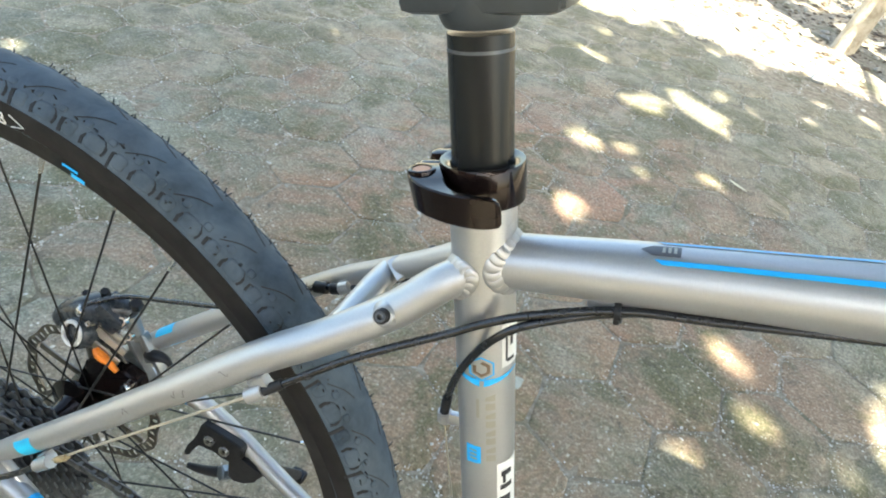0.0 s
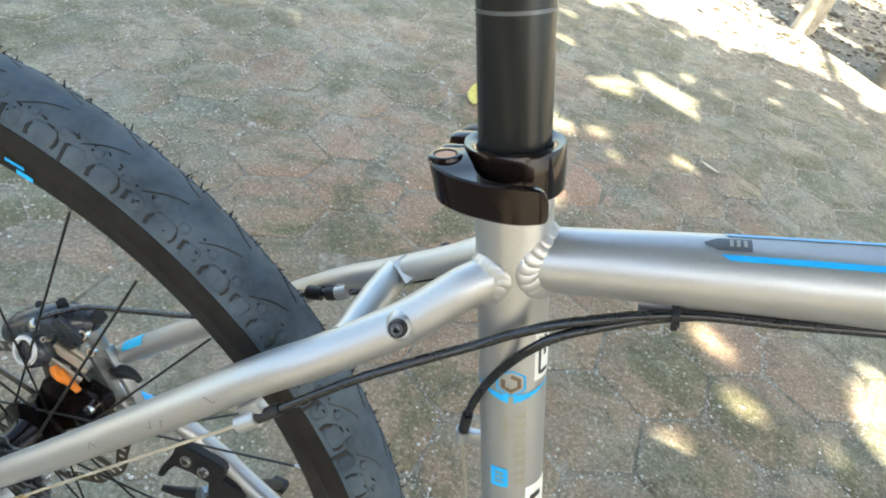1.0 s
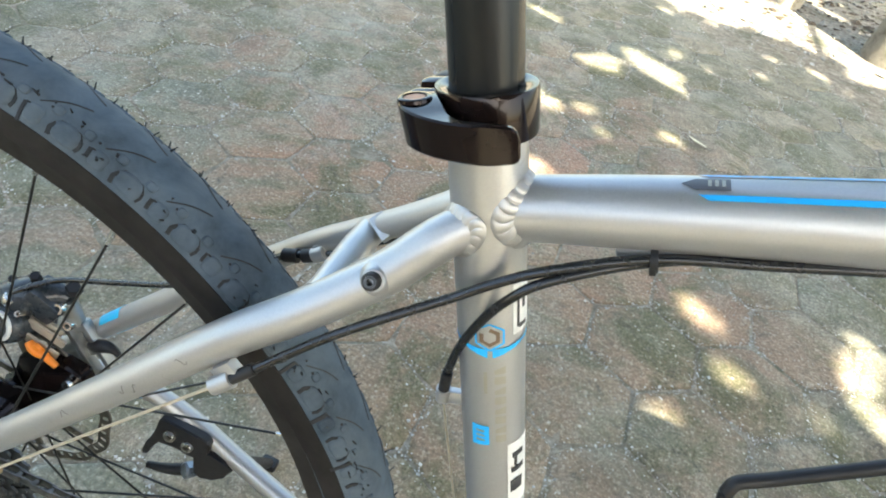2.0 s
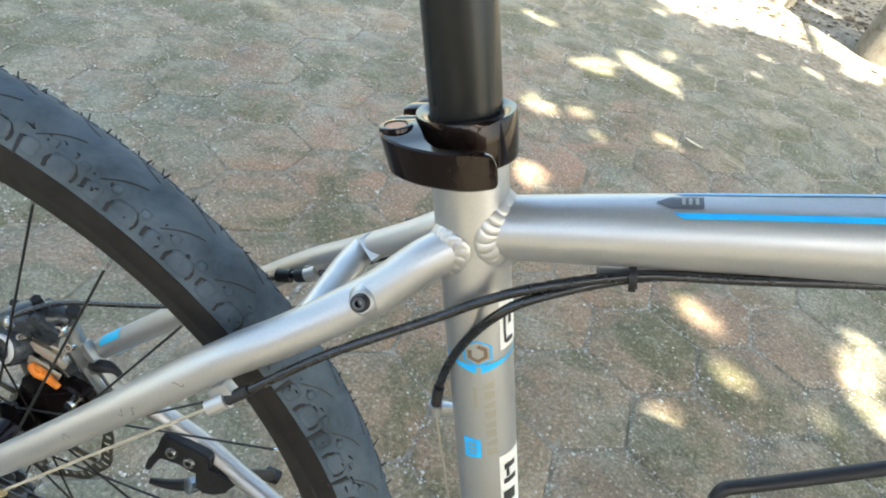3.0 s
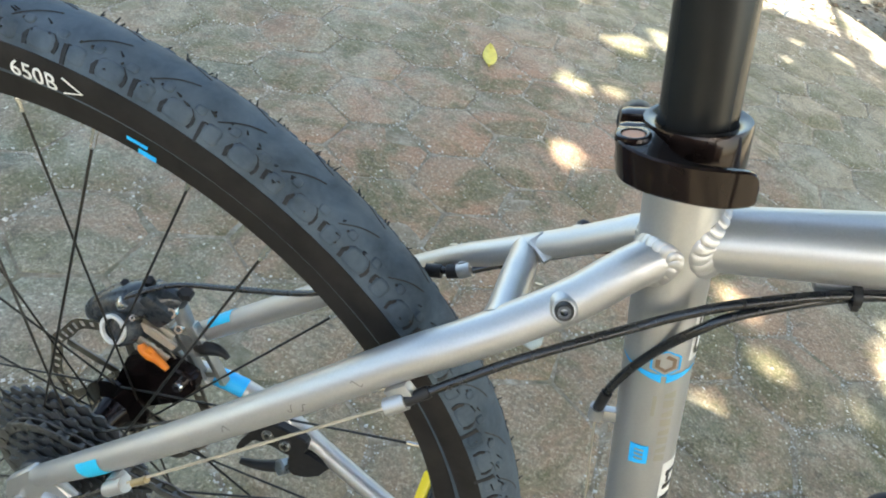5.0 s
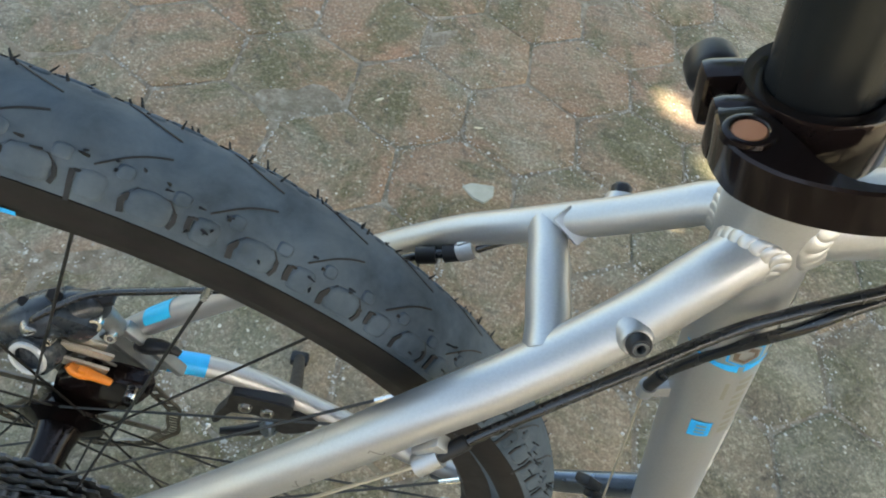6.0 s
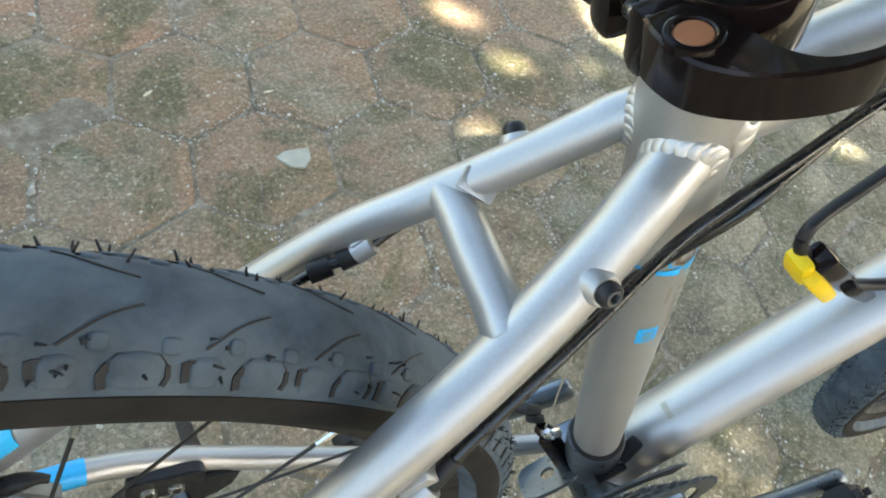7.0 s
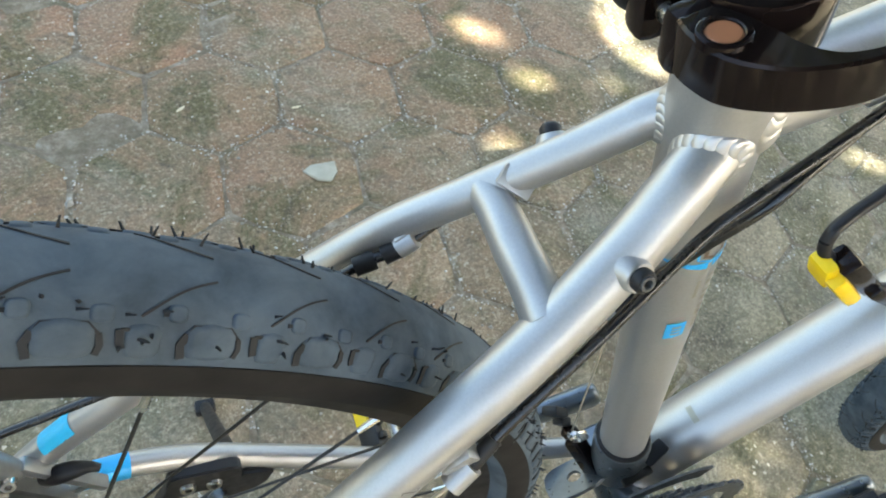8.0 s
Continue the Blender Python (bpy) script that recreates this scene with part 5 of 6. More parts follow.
lathe(bm, [(0.0001, 0.0), (0.0060, 0.0), (0.0078, -0.0014), (0.0078, -0.0100), (0.0055, -0.0110), (0.0055, -0.0200)], (-0.2135, 0.0650, -0.3370), axis, 6)
part("pivot_bolt", bm, GREYMETAL, stand, "blue-grey hexagonal pivot bolt")
bm = bmesh.new()
Tube([(-0.2050, 0.0740, -0.3380, 0.0062), (-0.2200, 0.0700, -0.3450, 0.0058), (-0.2360, 0.0670, -0.3490, 0.0046), (-0.2510, 0.0650, -0.3505, 0.0030)], 4).skin(bm, 12)
part("spring_arm", bm, BLACKPLASTIC, stand)
for x, z in ((-0.2281, -0.2985), (-0.2108, -0.3025)):
    bm = bmesh.new()
    lathe(bm, [(0.0026, 0.0005), (0.0028, 0.0026), (0.0046, 0.0026), (0.0054, 0.0016), (0.0056, -0.0020), (0.0026, -0.0020)], (x, 0.0655, z), (0, -1, 0.12), 18, True)
    bolt = part("stand_bolt", bm, STEEL, stand, "bright socket bolt")
    # floor of the hex socket, its depth put into the black colour
    bm = bmesh.new()
    lathe(bm, [(0.0001, 0.0003), (0.0027, 0.0003)], (x, 0.0655, z), (0, -1, 0.12), 6)
    part("socket", bm, HOLLOWSHADE, bolt)
foot = LEANROT.transposed() @ Vector((-0.226, 0.2156, 0.006 - 0.6353))
bm = bmesh.new()
rod(bm, [(-0.190, 0.080, -0.322), (-0.196, 0.092, -0.345), foot], 0.0072, 4, 14, True)
part("stand_leg", bm, BLACKPLASTIC, stand)
bm = bmesh.new()
block(bm, Matrix.Translation(foot), (0.024, 0.018, 0.013), 0.004)
part("stand_foot", bm, BLACKPLASTIC, stand)

# bottle cage on the down tube
bm = bmesh.new()
rod(bm, [(0.1560, 0.0200, -0.0740), (0.1580, 0.0220, -0.0670), (0.1640, 0.0240, -0.0635), (0.1740, 0.0265, -0.0590), (0.1883, 0.0285, -0.0494), (0.2117, 0.0320, -0.0337), (0.2271, 0.0345, -0.0236), (0.275, 0.042, 0.008), (0.315, 0.036, 0.020), (0.345, 0.006, -0.010), (0.352, 0.0, -0.045)], 0.0042, 6, 14)
rod(bm, [(0.1560, 0.0200, -0.0740), (0.1600, 0.0170, -0.0830), (0.1850, 0.0110, -0.0990), (0.2180, 0.0030, -0.1160), (0.258, -0.008, -0.110), (0.295, -0.018, -0.075), (0.330, -0.012, -0.055), (0.350, 0.0, -0.048)], 0.0042, 6, 14)
cage = part("bottle_cage", bm, BLACKPLASTIC, None, "black bottle cage with a yellow foot")
bm = bmesh.new()
block(bm, pose(0.1920, 0.010, -0.1000, 0, 36, 0), (0.062, 0.020, 0.015), 0.005)
block(bm, pose(0.238, 0.003, -0.130, 0, 30, 0), (0.064, 0.014, 0.010), 0.003)
block(bm, pose(0.300, 0.0, -0.102, 0, -47.8, 0), (0.130, 0.014, 0.006), 0.002)
part("cage_back", bm, GLOSSBLACK, cage)
bm = bmesh.new()
block(bm, pose(0.1800, 0.007, -0.1060, 0, 38, 0), (0.050, 0.020, 0.011), 0.004)
block(bm, pose(0.1620, 0.013, -0.0930, 0, 58, 0), (0.022, 0.018, 0.010), 0.004)
part("cage_foot", bm, YELLOW, cage, "yellow plastic foot")

# fork
for sg in (-1, 1):
    bm = bmesh.new()
    Tube([(FRONT.x - 0.020, 0.062 * sg, FRONT.z, 0.012), (FRONT.x - 0.045, 0.062 * sg, FRONT.z + 0.07, 0.021), (FRONT.x - 0.125, 0.060 * sg, FRONT.z + 0.28, 0.020)], 6).skin(bm, 20)
    part("fork_leg", bm, BLACKPLASTIC)
    bm = bmesh.new()
    rod(bm, [(FRONT.x - 0.125, 0.060 * sg, FRONT.z + 0.28), (FRONT.x - 0.168, 0.060 * sg, FRONT.z + 0.392)], 0.0150, 3, 20, True)
    part("fork_stanchion", bm, ALLOY)
bm = bmesh.new()
block(bm, Matrix.Translation((FRONT.x - 0.175, 0, FRONT.z + 0.395)) @ pose(0, 0, 0, 0, -21, 0), (0.050, 0.160, 0.034), 0.012)
part("fork_crown", bm, BLACKPLASTIC)

# ---- trees ----
def bent_limb(bm, a, b, r0, r1, sag, n=7, seg=12):
    rows = []
    for k in range(n):
        u = k / (n - 1)
        p = Vector(a).lerp(Vector(b), u) + Vector((noise.noise(Vector((a[0], u * 2.3, 1))), noise.noise(Vector((a[1], u * 2.3, 5))), 0)) * sag
        rows.append((*p, r0 + (r1 - r0) * u ** 0.8))
    Tube(rows, 3).skin(bm, seg)


def leaf_cloud(name, centres, normals_seed, size, parent, label):
    """Many small folded leaves at the given places, as one mesh."""
    rng = np.random.default_rng(normals_seed)
    n = len(centres)
    d = rng.normal(size=(n, 3))
    d[:, 2] *= 0.6
    d /= np.linalg.norm(d, axis=1)[:, None]
    e = np.cross(d, rng.normal(size=(n, 3)))
    e /= np.linalg.norm(e, axis=1)[:, None]
    ln = size * rng.uniform(0.7, 1.25, n)[:, None]
    wd = ln * rng.uniform(0.42, 0.6, n)[:, None]
    f = np.cross(d, e)
    v = np.stack([centres - d * ln / 2, centres - e * wd / 2 + f * wd * 0.15, centres + d * ln / 2, centres + e * wd / 2 + f * wd * 0.15], 1).reshape(-1, 3)
    faces = np.arange(4 * n).reshape(-1, 4)
    me = bpy.data.meshes.new(name)
    me.from_pydata(v.tolist(), [], faces.tolist())
    me.materials.append(LEAF)
    ob = new(name, me)
    ob.parent = parent
    return tagged(ob, label=label, kind="stuff")


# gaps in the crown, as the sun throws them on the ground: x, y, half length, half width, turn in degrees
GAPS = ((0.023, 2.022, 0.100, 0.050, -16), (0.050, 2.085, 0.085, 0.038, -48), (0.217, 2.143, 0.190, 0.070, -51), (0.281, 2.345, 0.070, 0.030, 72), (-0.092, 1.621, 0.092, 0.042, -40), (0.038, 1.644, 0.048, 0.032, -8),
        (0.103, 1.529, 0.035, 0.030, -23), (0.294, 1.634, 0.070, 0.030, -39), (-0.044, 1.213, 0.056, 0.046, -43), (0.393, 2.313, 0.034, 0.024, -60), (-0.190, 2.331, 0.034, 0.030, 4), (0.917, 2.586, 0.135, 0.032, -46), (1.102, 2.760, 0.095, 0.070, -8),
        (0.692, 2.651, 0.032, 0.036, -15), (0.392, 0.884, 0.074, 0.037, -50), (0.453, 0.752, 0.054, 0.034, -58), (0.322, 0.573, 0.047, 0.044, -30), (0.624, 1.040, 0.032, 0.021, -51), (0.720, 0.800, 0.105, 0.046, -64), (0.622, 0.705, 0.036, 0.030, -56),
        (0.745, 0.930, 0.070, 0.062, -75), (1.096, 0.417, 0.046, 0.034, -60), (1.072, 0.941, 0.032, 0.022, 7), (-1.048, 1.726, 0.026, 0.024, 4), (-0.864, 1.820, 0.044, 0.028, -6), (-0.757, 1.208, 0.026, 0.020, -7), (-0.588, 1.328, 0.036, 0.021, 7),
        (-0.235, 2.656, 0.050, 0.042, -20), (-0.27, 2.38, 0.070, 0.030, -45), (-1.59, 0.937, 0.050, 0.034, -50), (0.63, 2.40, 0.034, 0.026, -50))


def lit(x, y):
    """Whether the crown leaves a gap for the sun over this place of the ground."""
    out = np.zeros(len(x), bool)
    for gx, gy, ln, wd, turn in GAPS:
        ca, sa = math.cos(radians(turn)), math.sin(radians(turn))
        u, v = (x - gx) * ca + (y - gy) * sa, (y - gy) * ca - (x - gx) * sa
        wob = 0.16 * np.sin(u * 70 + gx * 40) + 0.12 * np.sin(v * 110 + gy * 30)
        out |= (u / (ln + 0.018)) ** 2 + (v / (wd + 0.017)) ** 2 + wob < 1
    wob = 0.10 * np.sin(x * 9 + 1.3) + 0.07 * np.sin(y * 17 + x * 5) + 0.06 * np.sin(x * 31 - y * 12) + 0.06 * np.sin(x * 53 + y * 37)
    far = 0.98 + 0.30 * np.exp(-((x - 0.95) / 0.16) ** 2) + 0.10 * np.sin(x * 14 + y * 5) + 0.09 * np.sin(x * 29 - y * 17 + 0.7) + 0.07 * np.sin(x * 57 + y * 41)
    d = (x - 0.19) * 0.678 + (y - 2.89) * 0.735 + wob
    # unseen strip left open so that sunlit ground brightens the tubes from below
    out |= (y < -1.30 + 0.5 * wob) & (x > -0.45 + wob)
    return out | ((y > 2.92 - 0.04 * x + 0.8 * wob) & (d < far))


def part_of(thing, name, bm, material, label=""):
    return finish(name, bm, material, thing, label, 50)


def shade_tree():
    """The large tree beside the path that throws the dappled shade; leaves added overhead dim the sky."""
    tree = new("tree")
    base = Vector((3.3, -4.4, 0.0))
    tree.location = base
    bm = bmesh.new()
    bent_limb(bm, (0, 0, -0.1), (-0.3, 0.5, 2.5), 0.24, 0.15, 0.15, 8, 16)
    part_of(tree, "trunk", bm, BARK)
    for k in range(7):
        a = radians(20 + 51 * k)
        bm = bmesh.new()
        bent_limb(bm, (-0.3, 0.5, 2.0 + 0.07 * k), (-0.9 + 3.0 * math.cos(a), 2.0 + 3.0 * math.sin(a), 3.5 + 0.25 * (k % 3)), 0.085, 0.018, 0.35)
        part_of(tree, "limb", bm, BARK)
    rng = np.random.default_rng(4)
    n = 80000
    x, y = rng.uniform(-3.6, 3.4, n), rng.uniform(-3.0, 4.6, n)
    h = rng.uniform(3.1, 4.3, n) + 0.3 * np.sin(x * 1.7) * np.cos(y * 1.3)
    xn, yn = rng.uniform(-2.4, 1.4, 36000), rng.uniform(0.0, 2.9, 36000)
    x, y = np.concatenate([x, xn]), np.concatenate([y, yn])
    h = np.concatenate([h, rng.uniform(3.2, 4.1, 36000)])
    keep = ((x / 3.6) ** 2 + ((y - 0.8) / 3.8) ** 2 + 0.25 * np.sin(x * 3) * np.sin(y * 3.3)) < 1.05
    # thinner leaves over the bicycle, out of view, added to darken the sky it mirrors
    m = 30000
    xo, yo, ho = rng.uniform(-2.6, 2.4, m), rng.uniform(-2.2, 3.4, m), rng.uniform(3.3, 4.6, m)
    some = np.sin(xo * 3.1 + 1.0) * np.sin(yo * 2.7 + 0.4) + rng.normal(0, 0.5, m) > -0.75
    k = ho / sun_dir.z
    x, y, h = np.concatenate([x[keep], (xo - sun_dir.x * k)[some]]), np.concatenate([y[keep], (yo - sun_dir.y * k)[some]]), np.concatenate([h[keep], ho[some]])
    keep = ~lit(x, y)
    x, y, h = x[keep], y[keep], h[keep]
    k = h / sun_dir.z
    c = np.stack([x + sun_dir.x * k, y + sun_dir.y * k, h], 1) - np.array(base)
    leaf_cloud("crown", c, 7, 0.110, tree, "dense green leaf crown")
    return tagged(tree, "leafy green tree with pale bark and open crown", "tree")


def bed_tree(at, r0, lean, label, bark):
    """A small tree in the planting bed; its trunk shows."""
    tree = new("tree")
    tree.location = at
    bm = bmesh.new()
    bent_limb(bm, (0, 0, -0.08), (lean[0], lean[1], 2.4), r0, r0 * 0.6, 0.06, 9, 18)
    part_of(tree, "trunk", bm, bark)
    cs = []
    rng = np.random.default_rng(int(at[1] * 100))
    for k in range(6):
        a = 2 * math.pi * k / 6
        end = Vector((lean[0] + 1.4 * math.cos(a), lean[1] + 1.4 * math.sin(a), 3.1 + 0.4 * (k % 2)))
        bm = bmesh.new()
        bent_limb(bm, (lean[0], lean[1], 2.3), end, r0 * 0.4, 0.008, 0.15, 6, 8)
        part_of(tree, "limb", bm, bark)
        # crown out of view, spread wide to darken the sky on this side
        cs.append(np.array(end) + rng.normal(size=(1300, 3)) * (0.55, 0.55, 0.42))
    cs = np.concatenate(cs)
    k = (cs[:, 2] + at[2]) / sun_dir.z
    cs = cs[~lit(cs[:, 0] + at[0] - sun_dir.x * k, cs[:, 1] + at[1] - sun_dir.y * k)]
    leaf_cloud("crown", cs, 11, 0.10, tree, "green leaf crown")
    return tagged(tree, label, "tree", group="trees in the planting bed")


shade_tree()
bed_tree((0.83, 3.56, -0.01), 0.060, (0.35, 0.25), "slim pale tree trunk in the sunlit bed", BARK)
bed_tree((1.26, 3.10, -0.01), 0.150, (0.25, 0.15), "thick tan tree trunk beside the paving", TANBARK)

# ---- small things on the ground ----
STONE = worn("pale_stone", (0.52, 0.50, 0.45), 0.9, 0.0, 0.15, 40, 0.4)
PEBBLE = worn("grey_pebble", (0.30, 0.28, 0.24), 0.9, 0.0, 0.3, 30, 0.5)
CHIP = worn("grey_chip", (0.40, 0.40, 0.335), 0.9, 0.0, 0.15, 40, 0.4)
YLEAF = worn("yellow_leaf", (0.62, 0.52, 0.10), 0.6, 0.0, 0.15, 60, 0.2)
STRAW = worn("pale_straw", (0.66, 0.58, 0.40), 0.7, 0.0, 0.15, 60, 0.2)


def fallen_leaf(at, ln, wd, turn, material, label):
    bm = bmesh.new()
    rows = []
    for k in range(9):
        u = k / 8
        w = wd * math.sin(math.pi * u) ** 0.7 * (1 - 0.25 * u) + 0.0004
        z = 0.004 + 0.010 * (u - 0.5) ** 2 * ln * 12
        rows.append([bm.verts.new((ln * (u - 0.5), s * w / 2, z + abs(s) * wd * 0.12)) for s in (-1, 0, 1)])
    for a, b in zip(rows, rows[1:]):
        for j in range(2):
            bm.faces.new((a[j], a[j + 1], b[j + 1], b[j]))
    ob = finish("fallen_leaf", bm, material)
    ob.matrix_world = pose(*at, 0, 0, turn)
    mod = ob.modifiers.new("thick", "SOLIDIFY")
    mod.thickness = 0.0008
    return tagged(ob, label, "leaf", group="litter on the paving")


fallen_leaf((-0.353, 1.584, 0.002), 0.150, 0.050, 104, YLEAF, "bright yellow fallen leaf on the paving")
fallen_leaf((0.379, 1.657, 0.002), 0.070, 0.014, -35, STRAW, "curled pale dry leaf on the paving")
fallen_leaf((-0.198, 0.730, 0.002), 0.020, 0.006, 40, STRAW, "short pale straw bit on the paving")
fallen_leaf((-0.013, 0.711, 0.002), 0.018, 0.005, 10, STRAW, "short pale straw bit on the paving")
bm = bmesh.new()
plate(bm, [(-0.030, 0.012), (-0.012, 0.020), (0.028, 0.014), (0.022, -0.010), (0.004, -0.024), (-0.014, -0.014)], 0.004, pose(0.0002, 0.5668, 0.0022, 0, 0, 12))
bmesh.ops.bevel(bm, geom=bm.edges[:], offset=0.0015, segments=2, affect="EDGES")
tagged(finish("stone_chip", bm, CHIP), "flat pale stone chip lying on the paving", "stone")


def grains(name, x, y, size, material, rng, label, flat):
    """Small angular grains at the given places, joined."""
    n = len(x)
    s = size * np.exp(rng.normal(0, 0.45, n))
    base = np.array([(1, 0, 0), (0, 1, 0), (-1, 0, 0), (0, -1, 0), (0, 0, 1), (0, 0, -1)], float)
    tri = np.array([(0, 1, 4), (1, 2, 4), (2, 3, 4), (3, 0, 4), (1, 0, 5), (2, 1, 5), (3, 2, 5), (0, 3, 5)])
    a = rng.uniform(0, 6.28, n)
    v = base[None] * s[:, None, None] * rng.uniform(0.6, 1.3, (n, 6, 1)) * np.array((1, 1, flat))
    c, q = np.cos(a)[:, None], np.sin(a)[:, None]
    v = np.stack([v[..., 0] * c - v[..., 1] * q + x[:, None], v[..., 0] * q + v[..., 1] * c + y[:, None], v[..., 2] + 0.0004 + s[:, None] * flat * 0.3], -1)
    f = (tri[None] + 6 * np.arange(n)[:, None, None]).reshape(-1, 3)
    me = bpy.data.meshes.new(name)
    me.from_pydata(v.reshape(-1, 3).tolist(), [], f.tolist())
    me.materials.append(material)
    return tagged(new(name, me), label, "grit", kind="stuff")


def grit(name, n, box, size, material, seed, label, flat=0.6, where=None):
    """Scattered grains; nobody could count them."""
    rng = np.random.default_rng(seed)
    x, y = rng.uniform(box[0], box[1], n), rng.uniform(box[2], box[3], n)
    if where is not None:
        k = where(x, y)
        x, y = x[k], y[k]
    return grains(name, x, y, size, material, rng, label, flat)


clumped = lambda x, y: (np.sin(x * 13 + 2 * np.sin(y * 7)) * np.sin(y * 11 + 1.7 * np.sin(x * 5)) > -0.25)
grit("pale_grit", 5000, (-2.0, 2.0, 0.0, 3.0), 0.0011, STONE, 21, "pale sand grains scattered over the paving", where=clumped)
grit("dark_grit", 5000, (-2.0, 2.0, 0.0, 3.0), 0.0016, PEBBLE, 22, "grey-brown grit scattered over the paving", where=clumped)


def joint_grit(name, n, size, material, seed, label, spread):
    """Grains gathered along the joints of the hexagonal paving."""
    rng = np.random.default_rng(seed)
    side, turn = 0.1228, radians(-3.08)
    i, j = rng.integers(-10, 9, n), rng.integers(-8, 14, n)
    u = side * math.sqrt(3) * (i + 0.5 * (j % 2))
    v = side * 1.5 * j
    k = rng.integers(0, 6, n)
    a0, a1 = np.radians(60.0 * k), np.radians(60.0 * (k + 1))
    w = rng.uniform(0, 1, n)
    gx = u + side * (np.sin(a0) * (1 - w) + np.sin(a1) * w) + rng.normal(0, spread, n)
    gy = v + side * (np.cos(a0) * (1 - w) + np.cos(a1) * w) + rng.normal(0, spread, n)
    x = 0.4932 + gx * math.cos(turn) - gy * math.sin(turn)
    y = 0.7180 + gx * math.sin(turn) + gy * math.cos(turn)
    patchy = np.sin(x * 9.1 + 2.2 * np.sin(y * 5.3)) * np.sin(y * 8.3 + 1.9 * np.sin(x * 6.1)) > rng.uniform(-0.9, 0.5, n)
    patchy &= (x - EDGE_A.x) * 0.311 + (y - EDGE_A.y) * 0.950 < 0
    return grains(name, x[patchy], y[patchy], size, material, rng, label, 0.6)


joint_grit("joint_sand", 70000, 0.0013, STONE, 31, "pale sand and grit gathered along the joints", 0.0075)
joint_grit("joint_grit", 9000, 0.0016, PEBBLE, 32, "dark grit gathered along the joints", 0.006)
beyond = lambda x, y: ((x - EDGE_A.x) * 0.311 + (y - EDGE_A.y) * 0.950 + 0.06 * np.sin(x * 11) > -0.03)
grit("bed_gravel", 2600, (-1.5, 3.5, 1.2, 6.0), 0.012, PEBBLE, 23, "loose stones and litter in the planting bed", 0.6, beyond)
LITTER = worn("dry_leaf_litter", (0.085, 0.062, 0.040), 0.9, 0.0, 0.4, 25, 0.5)
deep = lambda x, y: ((x - EDGE_A.x) * 0.311 + (y - EDGE_A.y) * 0.950 > 0.45 + 0.2 * np.sin(x * 17 + y * 9) + 0.12 * np.sin(x * 41 - y * 23))
grit("leaf_litter", 6500, (-1.5, 3.5, 1.6, 6.0), 0.013, LITTER, 25, "dark dry leaf litter lying in the planting bed", 0.3, deep)
rim_line = lambda x, y: np.abs((x - EDGE_A.x) * 0.311 + (y - EDGE_A.y) * 0.950) < 0.07 + 0.04 * np.sin(x * 23)
grit("edge_rubble", 900, (-1.5, 2.5, 1.2, 4.5), 0.017, STONE, 24, "rubble along the edge of the paving", 0.7, rim_line)

# ---- hexagonal pavers ----
paving = new("pavement")
tagged(paving, "weathered hexagonal concrete pavers with mossy sandy joints", "pavement", kind="structure")
SIDE, TURN = 0.1228, radians(-3.08)
E1, E2 = Vector((math.cos(TURN), math.sin(TURN))), Vector((-math.sin(TURN), math.cos(TURN)))
ANCHOR = Vector((0.4932, 0.7180))      # a paver's centre


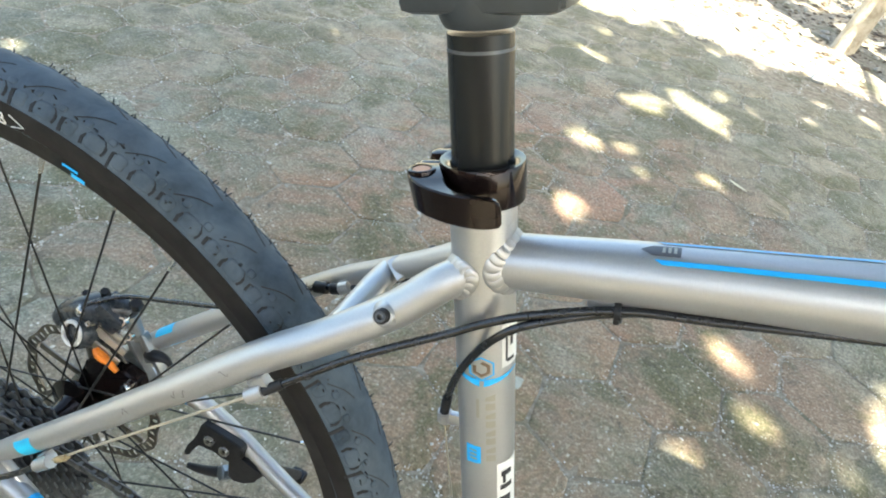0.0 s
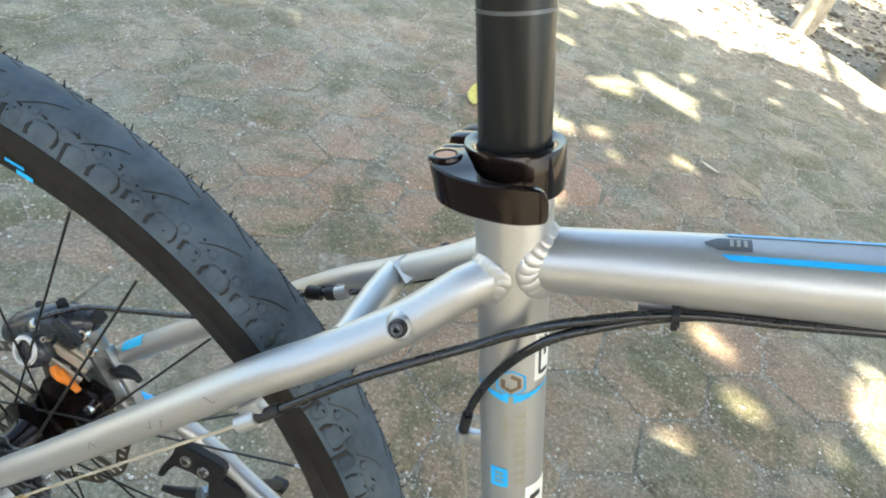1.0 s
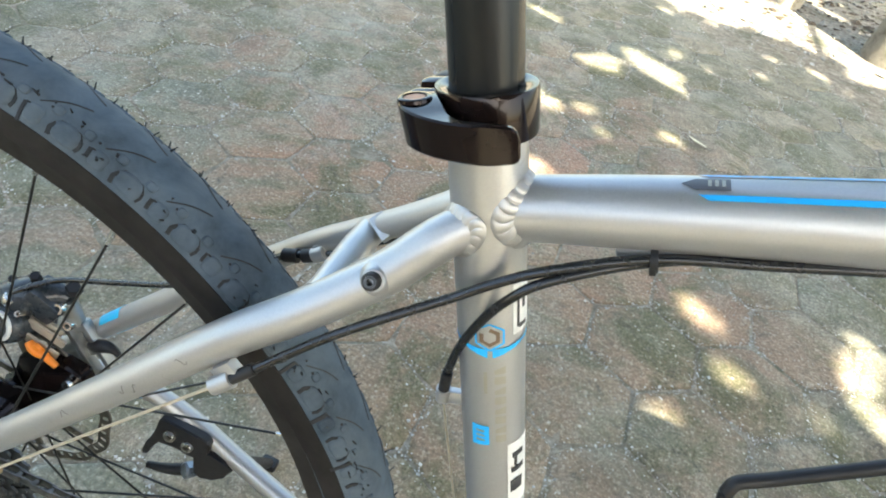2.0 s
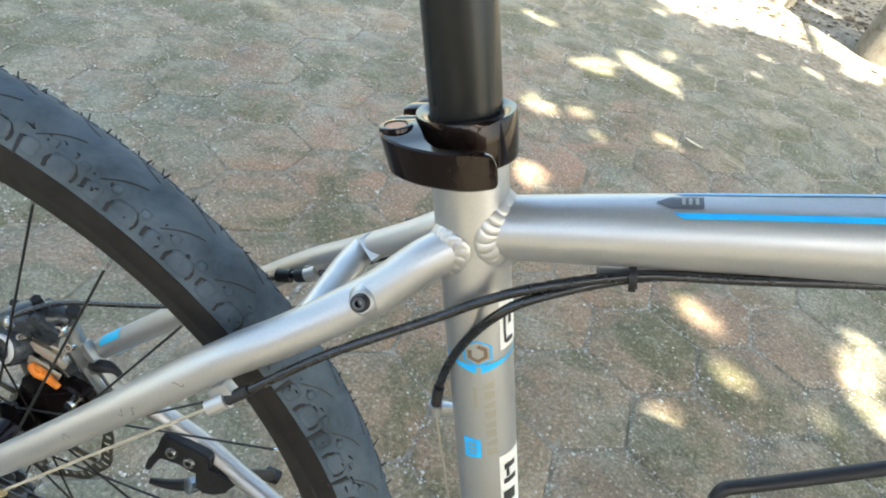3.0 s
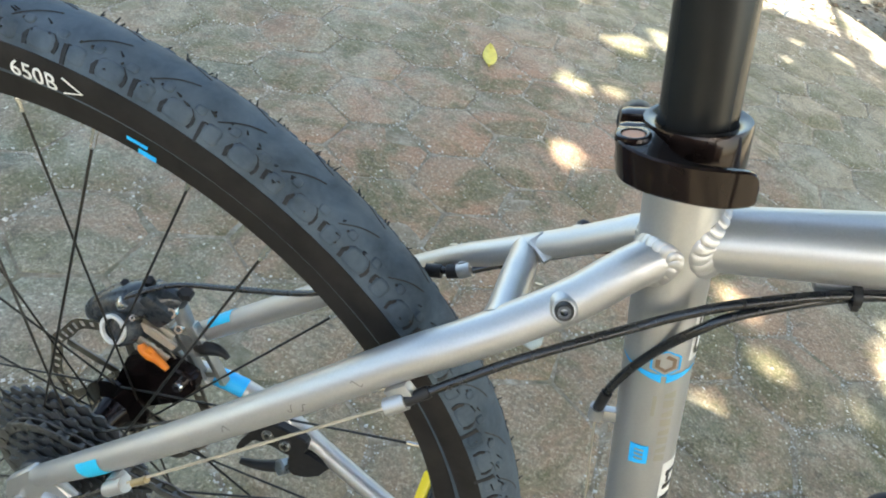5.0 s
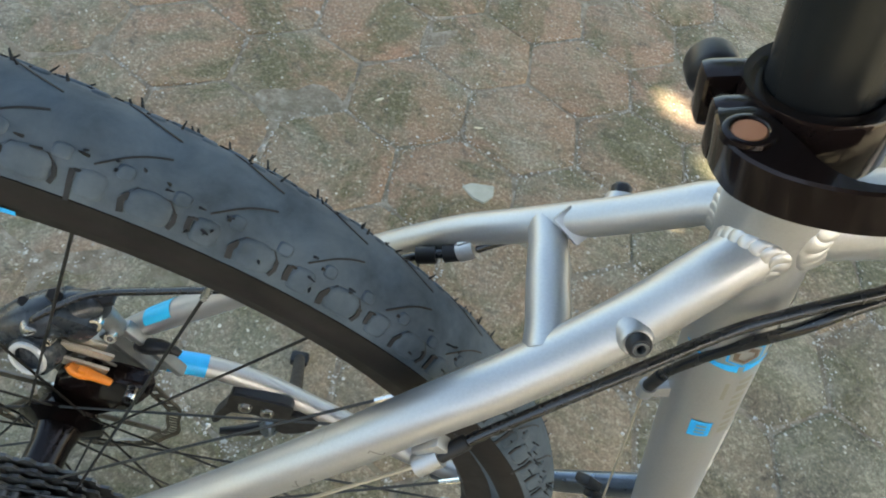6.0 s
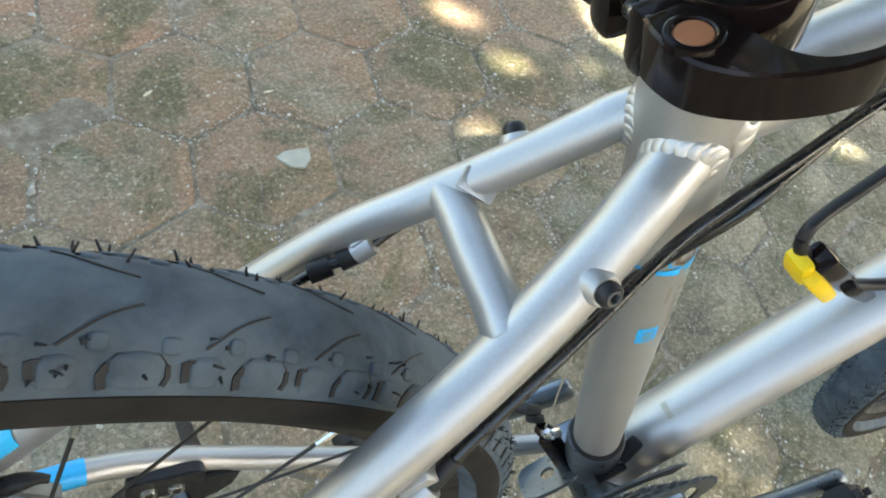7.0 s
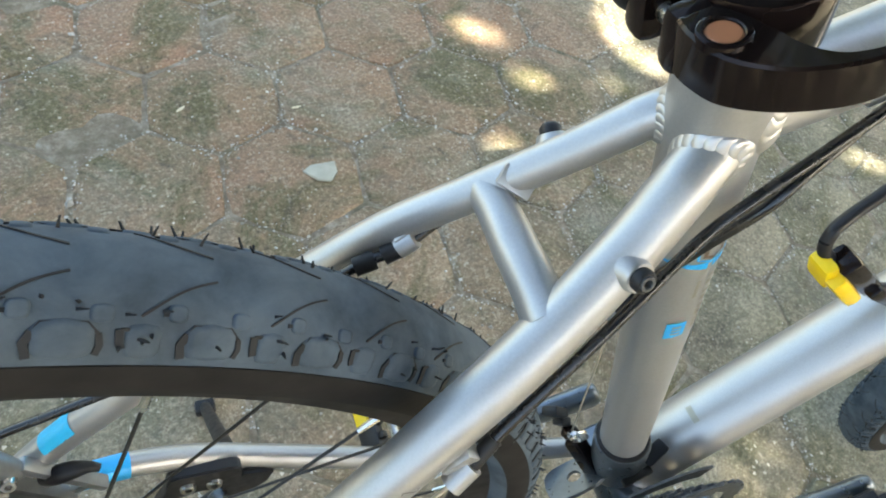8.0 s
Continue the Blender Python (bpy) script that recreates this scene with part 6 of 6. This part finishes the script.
def paver_rows(seed):
    """One hexagonal paver with a worn, rounded edge; verts and faces."""
    rng = random.Random(seed)
    verts, faces = [], []
    corner = [Vector((math.sin(radians(60 * k)), math.cos(radians(60 * k)))) for k in range(6)]
    ring0 = []
    for k in range(6):
        a, b = corner[k], corner[(k + 1) % 6]
        for u in (0.0, 0.36, 0.68):
            ring0.append(a.lerp(b, u) * (1 - (0.02 if u == 0 else 0)) * (1 + rng.uniform(-0.020, 0.004)))
    for r, z in ((SIDE - 0.0010, -0.030), (SIDE - 0.0010, -0.0040), (SIDE - 0.0024, -0.0017), (SIDE - 0.0085, 0.0)):
        for p in ring0:
            verts.append((p.x * r, p.y * r, z + (rng.uniform(-0.0008, 0.0006) if z > -0.01 else 0)))
    n = len(ring0)
    for j in range(3):
        for k in range(n):
            faces.append((j * n + k, j * n + (k + 1) % n, (j + 1) * n + (k + 1) % n, (j + 1) * n + k))
    verts.append((0, 0, rng.uniform(0.0, 0.0010)))
    for k in range(n):
        faces.append((3 * n + k, 3 * n + (k + 1) % n, 4 * n))
    faces = [tuple(reversed(f)) for f in faces]
    return verts, faces


shapes = []
for k in range(8):
    v, f = paver_rows(k)
    me = bpy.data.meshes.new("paver")
    me.from_pydata(v, [], f)
    me.materials.append(PAVER)
    me.shade_smooth()
    shapes.append((me, v, f))
places = []
for i in range(-40, 41):
    for j in range(-36, 37):
        c = ANCHOR + E1 * (SIDE * math.sqrt(3) * (i + 0.5 * (j % 2))) + E2 * (SIDE * 1.5 * j)
        if (c.x - EDGE_A.x) * 0.678 + (c.y - EDGE_A.y) * 0.735 > 0.02 + 0.09 * math.sin(c.x * 7.3 + c.y * 3.1) or not (-5.5 < c.x < 5.0 and -4.0 < c.y < 6.0):
            continue
        places.append(c)
places.sort(key=lambda c: (max(0, abs(c.x + 0.15) - 0.75) ** 2 + max(0, abs(c.y - 0.95) - 0.85) ** 2, c.x, c.y))
rng = random.Random(5)
far_v, far_f = [], []
for k, c in enumerate(places):
    me, v, f = shapes[rng.randrange(8)]
    spin = 60 * rng.randrange(6)
    m = pose(c.x, c.y, rng.uniform(-0.0004, 0.0010), rng.uniform(-0.4, 0.4), rng.uniform(-0.4, 0.4), -3.0 + spin)
    if k < 290:
        ob = new("paver", me)
        ob.parent = paving
        ob.matrix_basis = m
    else:
        o = len(far_v)
        far_v += [tuple(m @ Vector(p)) for p in v]
        far_f += [tuple(o + q for q in g) for g in f]
me = bpy.data.meshes.new("far_pavers")
me.from_pydata(far_v, [], far_f)
me.materials.append(PAVERFAR)
me.shade_smooth()
ob = new("far_pavers", me)
ob.parent = paving
tagged(ob, kind="stuff")
